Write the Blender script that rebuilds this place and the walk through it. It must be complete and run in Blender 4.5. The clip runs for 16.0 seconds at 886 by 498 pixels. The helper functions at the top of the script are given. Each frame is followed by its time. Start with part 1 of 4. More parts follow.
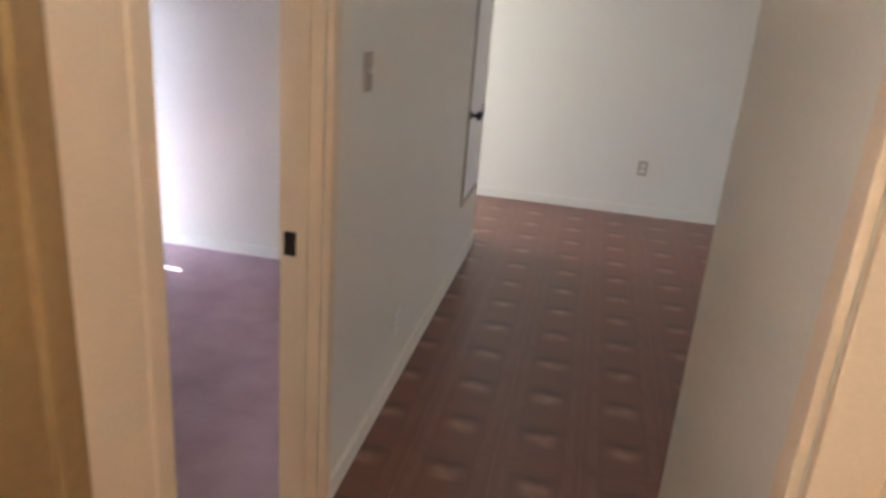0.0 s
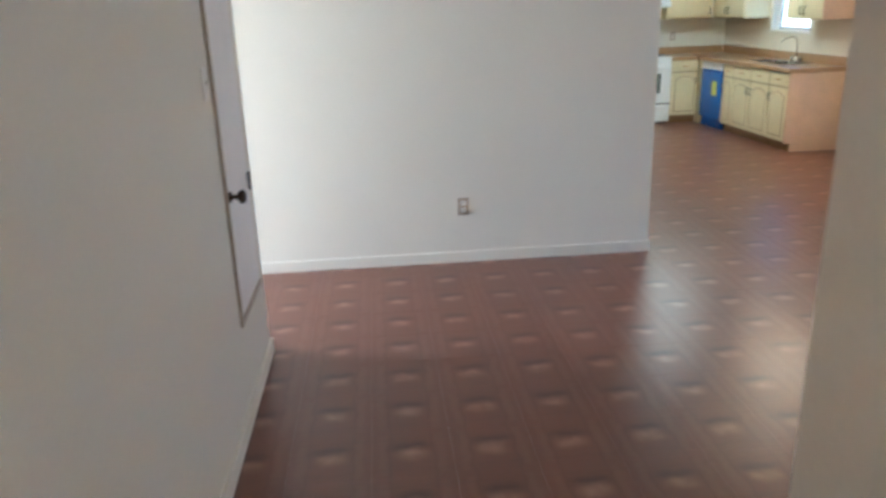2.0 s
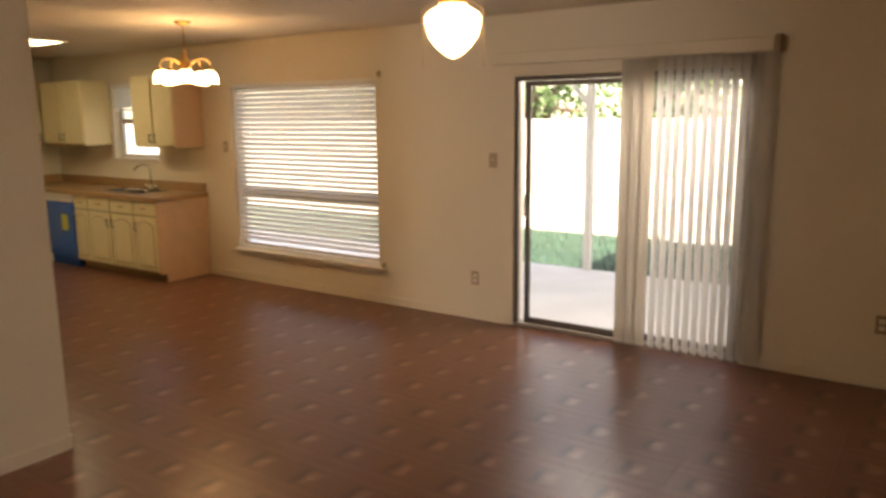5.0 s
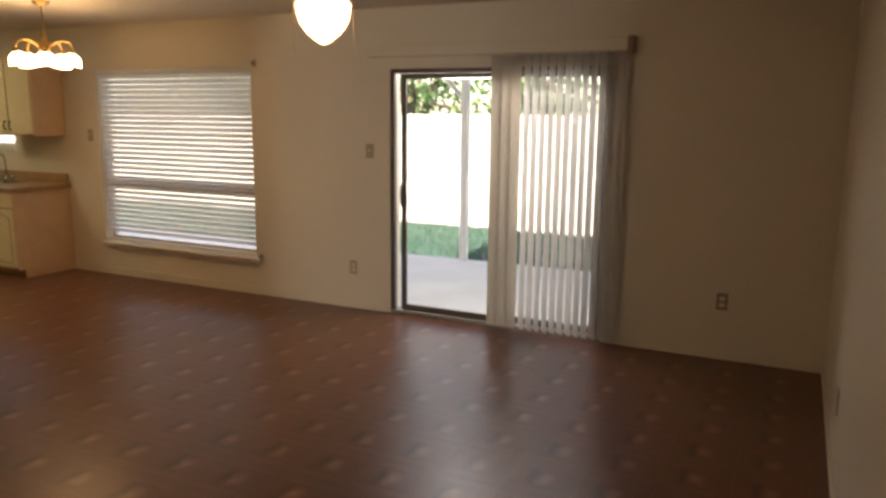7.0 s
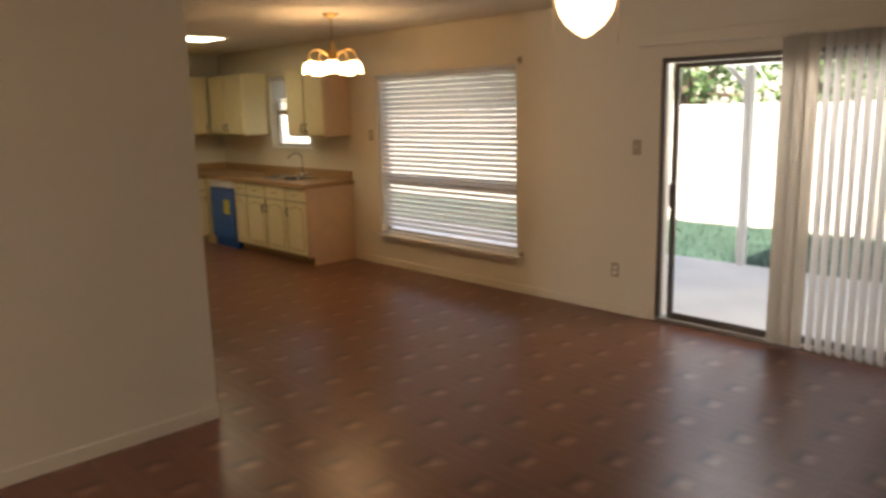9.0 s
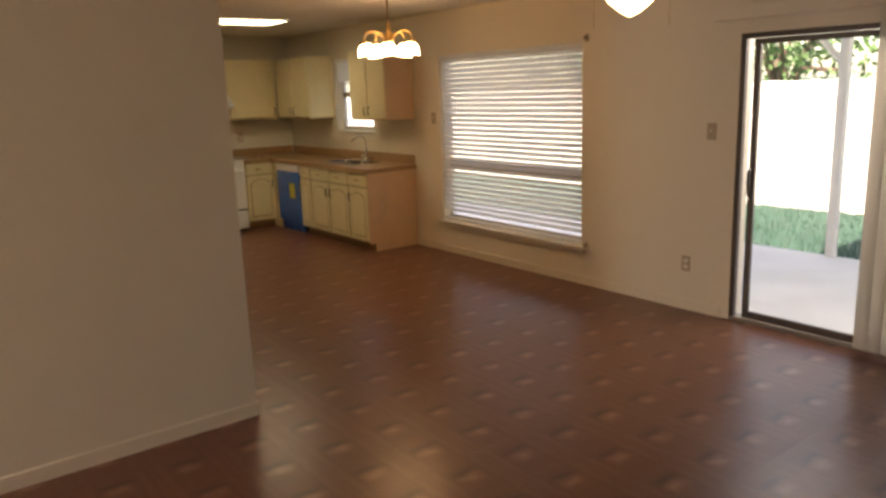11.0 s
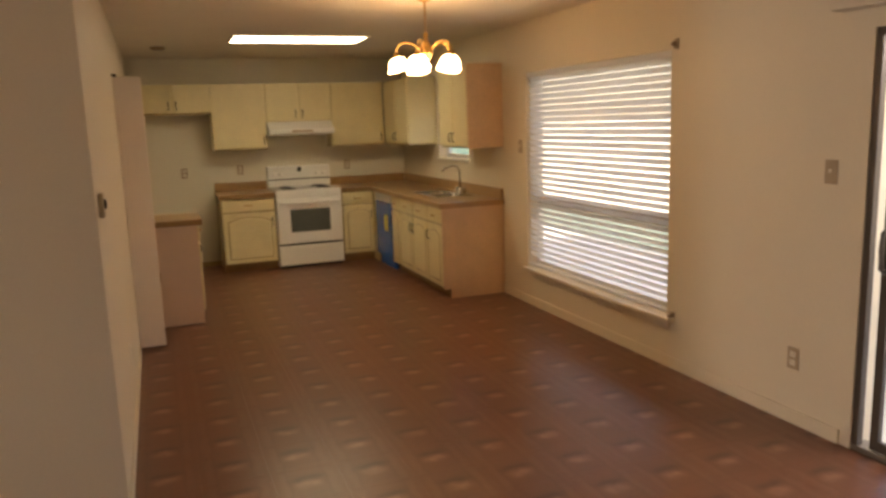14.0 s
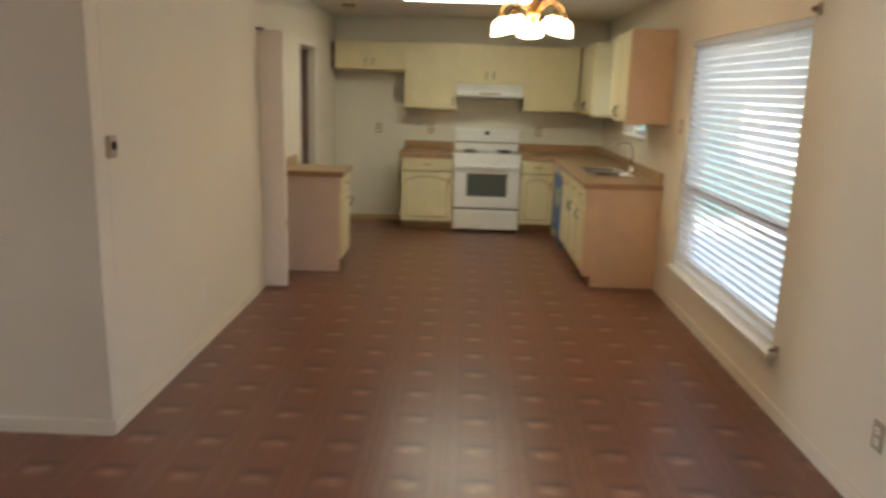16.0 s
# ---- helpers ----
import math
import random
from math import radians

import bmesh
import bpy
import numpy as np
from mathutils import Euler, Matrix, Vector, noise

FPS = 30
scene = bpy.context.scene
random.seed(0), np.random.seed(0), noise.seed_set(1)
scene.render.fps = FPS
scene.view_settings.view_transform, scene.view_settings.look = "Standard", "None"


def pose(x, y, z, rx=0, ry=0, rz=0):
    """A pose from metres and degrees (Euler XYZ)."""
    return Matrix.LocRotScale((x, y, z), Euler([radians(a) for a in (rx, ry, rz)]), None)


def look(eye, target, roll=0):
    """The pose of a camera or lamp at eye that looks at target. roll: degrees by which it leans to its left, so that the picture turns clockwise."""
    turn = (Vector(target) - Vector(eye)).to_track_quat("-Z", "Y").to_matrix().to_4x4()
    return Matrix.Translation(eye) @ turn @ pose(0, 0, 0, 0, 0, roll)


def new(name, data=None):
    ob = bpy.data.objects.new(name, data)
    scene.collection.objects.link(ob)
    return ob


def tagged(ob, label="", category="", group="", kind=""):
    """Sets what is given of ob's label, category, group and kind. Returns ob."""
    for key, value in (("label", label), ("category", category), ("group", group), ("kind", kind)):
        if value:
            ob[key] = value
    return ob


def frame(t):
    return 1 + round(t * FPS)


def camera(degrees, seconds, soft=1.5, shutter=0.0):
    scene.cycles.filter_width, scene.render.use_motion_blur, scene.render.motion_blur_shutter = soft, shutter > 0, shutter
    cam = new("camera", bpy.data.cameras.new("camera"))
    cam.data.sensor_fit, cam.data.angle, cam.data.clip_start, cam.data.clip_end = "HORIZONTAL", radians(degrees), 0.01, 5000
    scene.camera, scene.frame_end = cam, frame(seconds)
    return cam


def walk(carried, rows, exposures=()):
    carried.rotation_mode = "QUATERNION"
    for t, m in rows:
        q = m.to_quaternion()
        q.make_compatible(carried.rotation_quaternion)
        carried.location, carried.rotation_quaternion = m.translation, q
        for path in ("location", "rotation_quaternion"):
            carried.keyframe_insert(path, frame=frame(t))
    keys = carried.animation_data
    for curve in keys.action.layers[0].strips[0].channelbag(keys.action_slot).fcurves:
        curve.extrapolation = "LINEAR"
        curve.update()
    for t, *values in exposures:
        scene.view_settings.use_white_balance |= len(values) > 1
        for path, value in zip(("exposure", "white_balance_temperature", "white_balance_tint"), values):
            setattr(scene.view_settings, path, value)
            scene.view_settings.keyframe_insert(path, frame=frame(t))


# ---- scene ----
cam = camera(62.0, 16.0, soft=3.0, shutter=0.5)
PATH = [
    (0, (-1.699, -5.887, 1.607), (-2.041, -4.034, 0.937), 4.6),
    (0.5, (-1.668, -5.671, 1.602), (-1.862, -3.785, 0.966), 0.1),
    (1, (-1.718, -5.302, 1.557), (-1.8, -3.401, 0.941), -1.3),
    (1.5, (-1.752, -4.929, 1.582), (-1.722, -3.032, 0.95), -1.3),
    (2, (-1.773, -4.614, 1.606), (-1.616, -2.719, 0.986), -1.9),
    (2.5, (-1.791, -4.324, 1.634), (-1.44, -2.44, 1.063), -2.1),
    (3, (-1.792, -4.069, 1.663), (-1.144, -2.243, 1.168), -2.0),
    (3.5, (-1.796, -3.84, 1.678), (-0.81, -2.154, 1.249), -2.2),
    (4, (-1.83, -3.693, 1.675), (-0.529, -2.221, 1.299), -1.1),
    (4.5, (-1.808, -3.592, 1.684), (-0.304, -2.323, 1.326), -1.4),
    (5, (-1.828, -3.606, 1.66), (-0.211, -2.483, 1.308), -0.5),
    (7.5, (-1.926, -3.719, 1.613), (-0.147, -2.879, 1.252), 0.5),
    (8, (-1.884, -3.664, 1.611), (-0.217, -2.621, 1.248), -0.1),
    (8.5, (-1.799, -3.619, 1.62), (-0.282, -2.368, 1.252), -0.5),
    (9, (-1.725, -3.625, 1.636), (-0.368, -2.203, 1.263), -1.3),
    (9.5, (-1.687, -3.651, 1.647), (-0.439, -2.136, 1.263), -1.5),
    (10, (-1.642, -3.648, 1.659), (-0.434, -2.107, 1.252), -1.8),
    (12.5, (-0.724, -3.345, 1.686), (0.357, -1.718, 1.257), -2.1),
    (13, (-0.418, -3.298, 1.669), (0.546, -1.59, 1.278), -2.0),
    (13.5, (-0.087, -3.237, 1.644), (0.746, -1.455, 1.282), -2.4),
    (14, (0.239, -3.199, 1.614), (0.942, -1.357, 1.274), -1.9),
    (14.5, (0.577, -3.179, 1.616), (1.14, -1.29, 1.278), -1.5),
    (15, (0.917, -3.102, 1.617), (1.34, -1.177, 1.278), -0.3),
    (15.5, (1.21, -3.097, 1.617), (1.506, -1.154, 1.247), 1.4),
    (16, (1.581, -3.109, 1.62), (1.531, -1.156, 1.192), 1.7),
]
EXPOSURES = [(0.0, 2.85, 5000, 9), (0.5, 2.6, 4900, 7), (1.0, 2.78, 4800, 8), (1.6, 3.05, 4700, 7), (2.2, 3.2, 4600, 6), (3.0, 3.02, 5700, 10), (3.6, 2.7, 6900, 16), (4.2, 2.38, 7800, 20), (5.0, 2.0, 8600, 22),
             (7.5, 1.6, 7600, 19), (10.0, 1.72, 7700, 20), (12.5, 1.73, 8400, 24), (13.5, 1.88, 8500, 24), (14.5, 2.1, 8000, 20), (15.1, 2.25, 6100, 11), (16.0, 2.4, 5950, 10)]
walk(cam, [(t, look(eye, target, roll)) for t, eye, target, roll in PATH], EXPOSURES)

# ---- plan, metres: the corner of the partition is the origin, +y leads to the kitchen ----
XE = 3.22        # inner face of the garden wall
YB = 5.90        # kitchen back wall
YS = -3.97       # living room south wall
XH = -2.37       # hall's west wall
XR = -1.35       # hall's east wall
CEIL = 2.42
TH = 0.12
TILE = 0.309
TX, TY = 0.14, 0.60   # centre of one tile, which sets the grid

# ---- world and sun ----
world = bpy.data.worlds.new("world")
scene.world = world
world.use_nodes = True
wn = world.node_tree.nodes
sky = wn.new("ShaderNodeTexSky")
sky.sky_type = 'NISHITA'
sky.sun_disc = False
sky.sun_elevation = radians(46)
sky.sun_rotation = radians(-81)
wn["Background"].inputs[1].default_value = 0.15
world.node_tree.links.new(sky.outputs[0], wn["Background"].inputs[0])
sun = new("sun", bpy.data.lights.new("sun", "SUN"))
sun.data.energy, sun.data.angle, sun.data.color = 5.0, radians(0.53), (1, 0.95, 0.87)
sun.matrix_world = look((-6.0, 0.9, 6.3), (0, 0, 0))


def area(name, m, w, h, power, color):
    ob = new(name, bpy.data.lights.new(name, "AREA"))
    ob.data.shape, ob.data.size, ob.data.size_y, ob.data.energy, ob.data.color = 'RECTANGLE', w, h, power, color
    ob.matrix_world = m
    return ob


# area lamps added to stand in for daylight at the openings
area("daylight_entry", look((-5.85, -0.62, 1.3), (-2.0, -0.35, 1.0)), 0.9, 1.9, 21, (0.95, 0.98, 1.0))
# added fill lamp, unseen under the patio roof, brightens room, floor and vanes
area("patio_fill", look((XE + 0.75, -1.65, 2.22), (XE - 2.2, -1.75, 0.3)), 1.7, 0.7, 12, (0.88, 0.93, 1.0))
area("daylight_window", look((XE + 0.14, 1.555, 1.17), (0, 1.555, 1.17)), 1.80, 1.58, 0.9, (0.95, 0.97, 1.0))
area("daylight_bedroom", look((-4.95, -3.0, 1.25), (-2.5, -3.3, 0.6)), 1.3, 1.9, 30, (0.86, 0.89, 1.0))


# ---- materials ----
def mat(name, color, rough=0.5, metal=0.0, vary=0.06, scale=3.0, fine=120.0, bump=0.05, spec=0.5, emit=0.0):
    m = bpy.data.materials.new(name)
    m.use_nodes = True
    n, l = m.node_tree.nodes, m.node_tree.links
    b = n["Principled BSDF"]
    b.inputs["Roughness"].default_value, b.inputs["Metallic"].default_value = rough, metal
    b.inputs["Specular IOR Level"].default_value = spec
    tc = n.new("ShaderNodeTexCoord")
    big = n.new("ShaderNodeTexNoise")
    big.inputs["Scale"].default_value, big.inputs["Detail"].default_value = scale, 4
    small = n.new("ShaderNodeTexNoise")
    small.inputs["Scale"].default_value, small.inputs["Detail"].default_value = fine, 3
    l.new(tc.outputs["Object"], big.inputs["Vector"]), l.new(tc.outputs["Object"], small.inputs["Vector"])
    add = n.new("ShaderNodeMath")
    add.operation = 'ADD'
    l.new(big.outputs["Fac"], add.inputs[0]), l.new(small.outputs["Fac"], add.inputs[1])
    ramp = n.new("ShaderNodeMapRange")
    ramp.inputs[1].default_value, ramp.inputs[2].default_value = 0.7, 1.3
    ramp.inputs[3].default_value, ramp.inputs[4].default_value = 1 - vary, 1 + vary
    l.new(add.outputs[0], ramp.inputs[0])
    mul = n.new("ShaderNodeMixRGB")
    mul.blend_type = 'MULTIPLY'
    mul.inputs[0].default_value, mul.inputs[1].default_value = 1, (*color, 1)
    l.new(ramp.outputs[0], mul.inputs[2])
    l.new(mul.outputs[0], b.inputs["Base Color"])
    if bump:
        bp = n.new("ShaderNodeBump")
        bp.inputs["Strength"].default_value, bp.inputs["Distance"].default_value = bump, 0.004
        l.new(small.outputs["Fac"], bp.inputs["Height"]), l.new(bp.outputs[0], b.inputs["Normal"])
    if emit:
        b.inputs["Emission Color"].default_value, b.inputs["Emission Strength"].default_value = (*color, 1), emit
    return m


def glow(name, color, strength):
    m = mat(name, color, 0.3, vary=0.01, bump=0, emit=strength)
    return m


def vinyl():
    """Twelve-inch embossed vinyl tile: reddish brown blocks, a paler block in its middle with a shadow painted along
    its upper edge.
    """
    m = bpy.data.materials.new("vinyl_tile")
    m.use_nodes = True
    n, l = m.node_tree.nodes, m.node_tree.links
    b = n["Principled BSDF"]
    tc = n.new("ShaderNodeTexCoord")
    info = n.new("ShaderNodeObjectInfo")
    island = n.new("ShaderNodeNewGeometry")
    sep = n.new("ShaderNodeSeparateXYZ")
    l.new(tc.outputs["Object"], sep.inputs[0])

    def math_(op, a, c=None):
        q = n.new("ShaderNodeMath")
        q.operation = op
        for i, v in enumerate((a, c)):
            if v is None:
                continue
            if isinstance(v, float):
                q.inputs[i].default_value = v
            else:
                l.new(v, q.inputs[i])
        return q.outputs[0]

    def noise_at(scale, detail, stretch=(1, 1, 1)):
        q, mp = n.new("ShaderNodeTexNoise"), n.new("ShaderNodeMapping")
        q.inputs["Scale"].default_value, q.inputs["Detail"].default_value = scale, detail
        mp.inputs["Scale"].default_value = stretch
        l.new(island.outputs["Position"], mp.inputs[0]), l.new(mp.outputs[0], q.inputs["Vector"])
        return q.outputs["Fac"]

    def within(v, centre, half, soft):
        r = n.new("ShaderNodeMapRange")
        r.interpolation_type = 'SMOOTHSTEP'
        r.inputs[1].default_value, r.inputs[2].default_value = half - soft, half + soft
        r.inputs[3].default_value, r.inputs[4].default_value = 1.0, 0.0
        l.new(math_('ABSOLUTE', math_('SUBTRACT', v, centre)), r.inputs[0])
        return r.outputs[0]

    def mix(fac, a, c):
        q = n.new("ShaderNodeMixRGB")
        for i, v in ((0, fac), (1, a), (2, c)):
            if isinstance(v, tuple):
                q.inputs[i].default_value = v
            else:
                l.new(v, q.inputs[i])
        return q.outputs[0]

    wob = math_('MULTIPLY', math_('SUBTRACT', noise_at(12, 1), 0.5), 0.13)
    u0 = math_('SUBTRACT', math_('FRACT', math_('ADD', math_('DIVIDE', sep.outputs[0], TILE), 0.5)), 0.5)
    v0 = math_('SUBTRACT', math_('FRACT', math_('ADD', math_('DIVIDE', sep.outputs[1], TILE), 0.5)), 0.5)
    u, v = math_('ADD', u0, wob), math_('ADD', v0, wob)
    rand = math_('FRACT', math_('ADD', info.outputs["Random"], island.outputs["Random Per Island"]))
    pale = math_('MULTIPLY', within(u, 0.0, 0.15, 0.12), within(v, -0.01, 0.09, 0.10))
    # dark band above the pale block: its shadow, put into the colour
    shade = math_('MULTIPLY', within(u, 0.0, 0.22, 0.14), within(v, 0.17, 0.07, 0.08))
    side = math_('MULTIPLY', within(math_('ABSOLUTE', u), 0.36, 0.05, 0.03), within(v, 0.0, 0.42, 0.06))
    line = math_('MAXIMUM', within(math_('ABSOLUTE', u), 0.27, 0.012, 0.012), within(math_('ABSOLUTE', v), 0.33, 0.012, 0.014))
    base = mix(noise_at(4, 2), (0.142, 0.052, 0.028, 1), (0.182, 0.071, 0.040, 1))
    base = mix(math_('MULTIPLY', rand, 0.15), base, (0.19, 0.075, 0.042, 1))
    base = mix(math_('MULTIPLY', side, 0.4), base, (0.20, 0.095, 0.06, 1))
    base = mix(math_('MULTIPLY', line, 0.22), base, (0.07, 0.028, 0.017, 1))
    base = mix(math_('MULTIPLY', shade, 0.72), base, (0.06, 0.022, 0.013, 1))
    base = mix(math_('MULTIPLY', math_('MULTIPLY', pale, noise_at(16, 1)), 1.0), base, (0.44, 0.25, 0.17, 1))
    base = mix(math_('MULTIPLY', noise_at(45, 1, (1, 0.12, 1)), 0.10), base, (0.11, 0.043, 0.026, 1))
    b.inputs["Specular IOR Level"].default_value = 0.6
    l.new(base, b.inputs["Base Color"])
    rough = n.new("ShaderNodeMapRange")
    rough.inputs[3].default_value, rough.inputs[4].default_value = 0.285, 0.345
    l.new(noise_at(3, 2), rough.inputs[0]), l.new(rough.outputs[0], b.inputs["Roughness"])
    bp = n.new("ShaderNodeBump")
    bp.inputs["Strength"].default_value, bp.inputs["Distance"].default_value = 0.10, 0.002
    l.new(noise_at(7, 1), bp.inputs["Height"]), l.new(bp.outputs[0], b.inputs["Normal"])
    return m


def glass():
    m = bpy.data.materials.new("clear_glass")
    m.use_nodes = True
    b = m.node_tree.nodes["Principled BSDF"]
    b.inputs["Transmission Weight"].default_value, b.inputs["Roughness"].default_value = 1.0, 0.0
    b.inputs["IOR"].default_value, b.inputs["Base Color"].default_value = 1.45, (0.97, 0.99, 0.98, 1)
    return m


M = dict(
    wall=mat("wall_paint", (0.74, 0.67, 0.545), 0.46, vary=0.025, scale=1.2, fine=90, bump=0.12),
    ceil=mat("ceiling_paint", (0.74, 0.69, 0.59), 0.8, vary=0.04, scale=2, fine=60, bump=0.5),
    kwall=mat("kitchen_wall_paint", (0.72, 0.69, 0.58), 0.5, vary=0.03, scale=1.5, fine=90, bump=0.1),
    trim=mat("trim_paint", (0.77, 0.72, 0.63), 0.38, vary=0.03, scale=5),
    casing=mat("cream_casing_paint", (0.75, 0.565, 0.37), 0.4, vary=0.04, scale=5),
    browndoor=mat("brown_door_paint", (0.30, 0.18, 0.065), 0.45, vary=0.1, scale=4, fine=40),
    door=mat("white_door_paint", (0.80, 0.74, 0.69), 0.4, vary=0.03, scale=4),
    pink=mat("pink_beige_panel", (0.72, 0.56, 0.46), 0.4, vary=0.04, scale=4),
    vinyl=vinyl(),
    carpet=mat("mauve_carpet", (0.48, 0.345, 0.36), 0.95, vary=0.16, scale=5, fine=260, bump=0.9, spec=0.1),
    cream=mat("cream_cabinet_paint", (0.74, 0.65, 0.40), 0.42, vary=0.05, scale=5, fine=60),
    # cabinet cream darkened: the shade in the gaps between fronts, put into the colour
    face=mat("shaded_face_frame", (0.42, 0.33, 0.17), 0.5, vary=0.08, scale=6, fine=60),
    oak=mat("pale_wood_panel", (0.66, 0.46, 0.29), 0.45, vary=0.08, scale=6, fine=60),
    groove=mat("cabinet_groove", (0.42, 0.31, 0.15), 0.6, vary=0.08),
    laminate=mat("tan_laminate_counter", (0.38, 0.235, 0.115), 0.3, vary=0.12, scale=18, fine=160),
    lamedge=mat("counter_edge", (0.36, 0.22, 0.105), 0.4, vary=0.1, scale=12),
    toe=mat("toe_kick", (0.30, 0.19, 0.10), 0.6, vary=0.1),
    brass=mat("aged_brass", (0.50, 0.32, 0.12), 0.28, 1.0, vary=0.12, scale=20),
    dark=mat("dark_bronze", (0.05, 0.035, 0.028), 0.4, 0.8, vary=0.2, scale=20),
    enamel=mat("white_enamel", (0.82, 0.82, 0.80), 0.22, vary=0.02),
    black=mat("black_enamel", (0.02, 0.02, 0.022), 0.3, vary=0.1),
    ovenglass=mat("oven_glass", (0.10, 0.115, 0.10), 0.12, vary=0.05, bump=0),
    steel=mat("brushed_steel", (0.62, 0.60, 0.57), 0.25, 1.0, vary=0.06, scale=20),
    film=mat("blue_protective_film", (0.02, 0.13, 0.50), 0.25, vary=0.12, scale=9, fine=25, bump=0.25),
    sticker=mat("yellow_green_sticker", (0.55, 0.60, 0.10), 0.5),
    alu=mat("dark_aluminium", (0.11, 0.095, 0.085), 0.4, 0.5, vary=0.1),
    ivory=mat("ivory_vane_stack", (0.70, 0.65, 0.57), 0.5, vary=0.03, scale=4),
    mill=mat("mill_aluminium", (0.34, 0.32, 0.29), 0.4, 0.7, vary=0.1),
    plastic=mat("almond_plastic", (0.43, 0.34, 0.24), 0.4, vary=0.03),
    plasticdark=mat("brown_plastic", (0.30, 0.22, 0.14), 0.4, vary=0.05),
    slot=mat("dark_slot", (0.04, 0.035, 0.03), 0.6),
    glass=glass(),
    lamp=glow("lit_diffuser", (1.0, 0.97, 0.70), 2.6),
    shade=glow("lit_frosted_glass", (1.0, 0.72, 0.40), 5.2),
    globe=glow("lit_opal_glass", (1.0, 0.70, 0.38), 2.6),
    hallglass=glow("lit_hall_glass", (1.0, 0.86, 0.66), 16.0),
    concrete=mat("patio_concrete", (0.72, 0.71, 0.69), 0.85, vary=0.12, scale=2, fine=50, bump=0.4),
    grass=mat("lawn_green", (0.04, 0.10, 0.072), 0.9, vary=0.35, scale=3, fine=90, bump=0.8),
    blade=mat("grass_blades", (0.045, 0.12, 0.085), 0.7, vary=0.3, scale=6, fine=20, bump=0),
    fence=mat("weathered_fence_wood", (0.74, 0.70, 0.64), 0.85, vary=0.15, scale=3, fine=40, bump=0.4),
    white=mat("white_exterior_paint", (0.74, 0.72, 0.69), 0.6, vary=0.06),
    leaf=mat("tree_leaves", (0.11, 0.21, 0.07), 0.6, vary=0.4, scale=2, fine=12, bump=0),
    bark=mat("tree_bark", (0.16, 0.11, 0.08), 0.9, vary=0.3, scale=8, fine=40, bump=0.8),
    curtain=mat("brown_curtain_cloth", (0.16, 0.10, 0.08), 0.9, vary=0.15, scale=6),
    brick=mat("exterior_siding", (0.50, 0.44, 0.38), 0.8, vary=0.1),
)


def slat_material(name, through_share):
    """Thin slats that let part of the daylight through."""
    m = mat(name, (0.82, 0.80, 0.76), 0.45, vary=0.02)
    n, l = m.node_tree.nodes, m.node_tree.links
    tr = n.new("ShaderNodeBsdfTranslucent")
    tr.inputs[0].default_value = (0.90, 0.88, 0.85, 1)
    mx = n.new("ShaderNodeMixShader")
    mx.inputs[0].default_value = through_share
    l.new(n["Principled BSDF"].outputs[0], mx.inputs[1]), l.new(tr.outputs[0], mx.inputs[2])
    l.new(mx.outputs[0], n["Material Output"].inputs[0])
    return m


M["slat"] = slat_material("blind_slat", 0.65)
M["vane"] = slat_material("blind_vane", 0.85)

# ---- building helpers ----
ORIGIN = {}


def thing(name, base, label, category, group="", kind=""):
    ob = new(name)
    ob.empty_display_size = 0.1
    ob.location = base
    ORIGIN[ob] = Vector(base)
    return tagged(ob, label, category, group, kind)


def part(name, bm, material, parent=None, label="", smooth=False):
    """Links a bmesh in world coordinates as one mesh object, under a thing or a part."""
    me = bpy.data.meshes.new(name)
    o = ORIGIN.get(parent, Vector((0, 0, 0)))
    if parent is not None:
        bmesh.ops.translate(bm, verts=bm.verts, vec=-o)
    bmesh.ops.recalc_face_normals(bm, faces=bm.faces)
    if smooth:
        for f in bm.faces:
            f.smooth = True
    bm.to_mesh(me)
    bm.free()
    me.materials.append(material)
    ob = new(name, me)
    if parent is not None:
        ob.parent = parent
        ORIGIN[ob] = o
    if label:
        ob["label"] = label
    return ob


def structure(name, bm, material, label, category):
    return tagged(part(name, bm, material), label, category, kind="structure")


def box(x0, x1, y0, y1, z0, z1, bevel=0.0, bm=None):
    own = bmesh.new()
    bmesh.ops.create_cube(own, size=1)
    for v in own.verts:
        v.co = Vector(((x0 + x1) / 2 + v.co.x * abs(x1 - x0), (y0 + y1) / 2 + v.co.y * abs(y1 - y0), (z0 + z1) / 2 + v.co.z * abs(z1 - z0)))
    if bevel:
        bmesh.ops.bevel(own, geom=own.edges[:], offset=bevel, segments=2, affect='EDGES', profile=0.6)
    if bm is None:
        return own
    return join(bm, own)


def join(bm, own):
    me = bpy.data.meshes.new("tmp")
    own.to_mesh(me)
    own.free()
    bm.from_mesh(me)
    bpy.data.meshes.remove(me)
    return bm


def lathe(profile, centre, steps=28, bm=None, m=None):
    """Turns (radius, height) pairs about a vertical axis through centre."""
    bm = bm or bmesh.new()
    rings = []
    for r, z in profile:
        ring = []
        for i in range(steps):
            a = 2 * math.pi * i / steps
            p = Vector((r * math.cos(a), r * math.sin(a), z))
            ring.append(bm.verts.new((m @ p if m else p) + Vector(centre)))
        rings.append(ring)
    for a, b in zip(rings, rings[1:]):
        for i in range(steps):
            bm.faces.new((a[i], a[(i + 1) % steps], b[(i + 1) % steps], b[i]))
    for ring in (rings[0], rings[-1]):
        bm.faces.new(ring)
    return bm


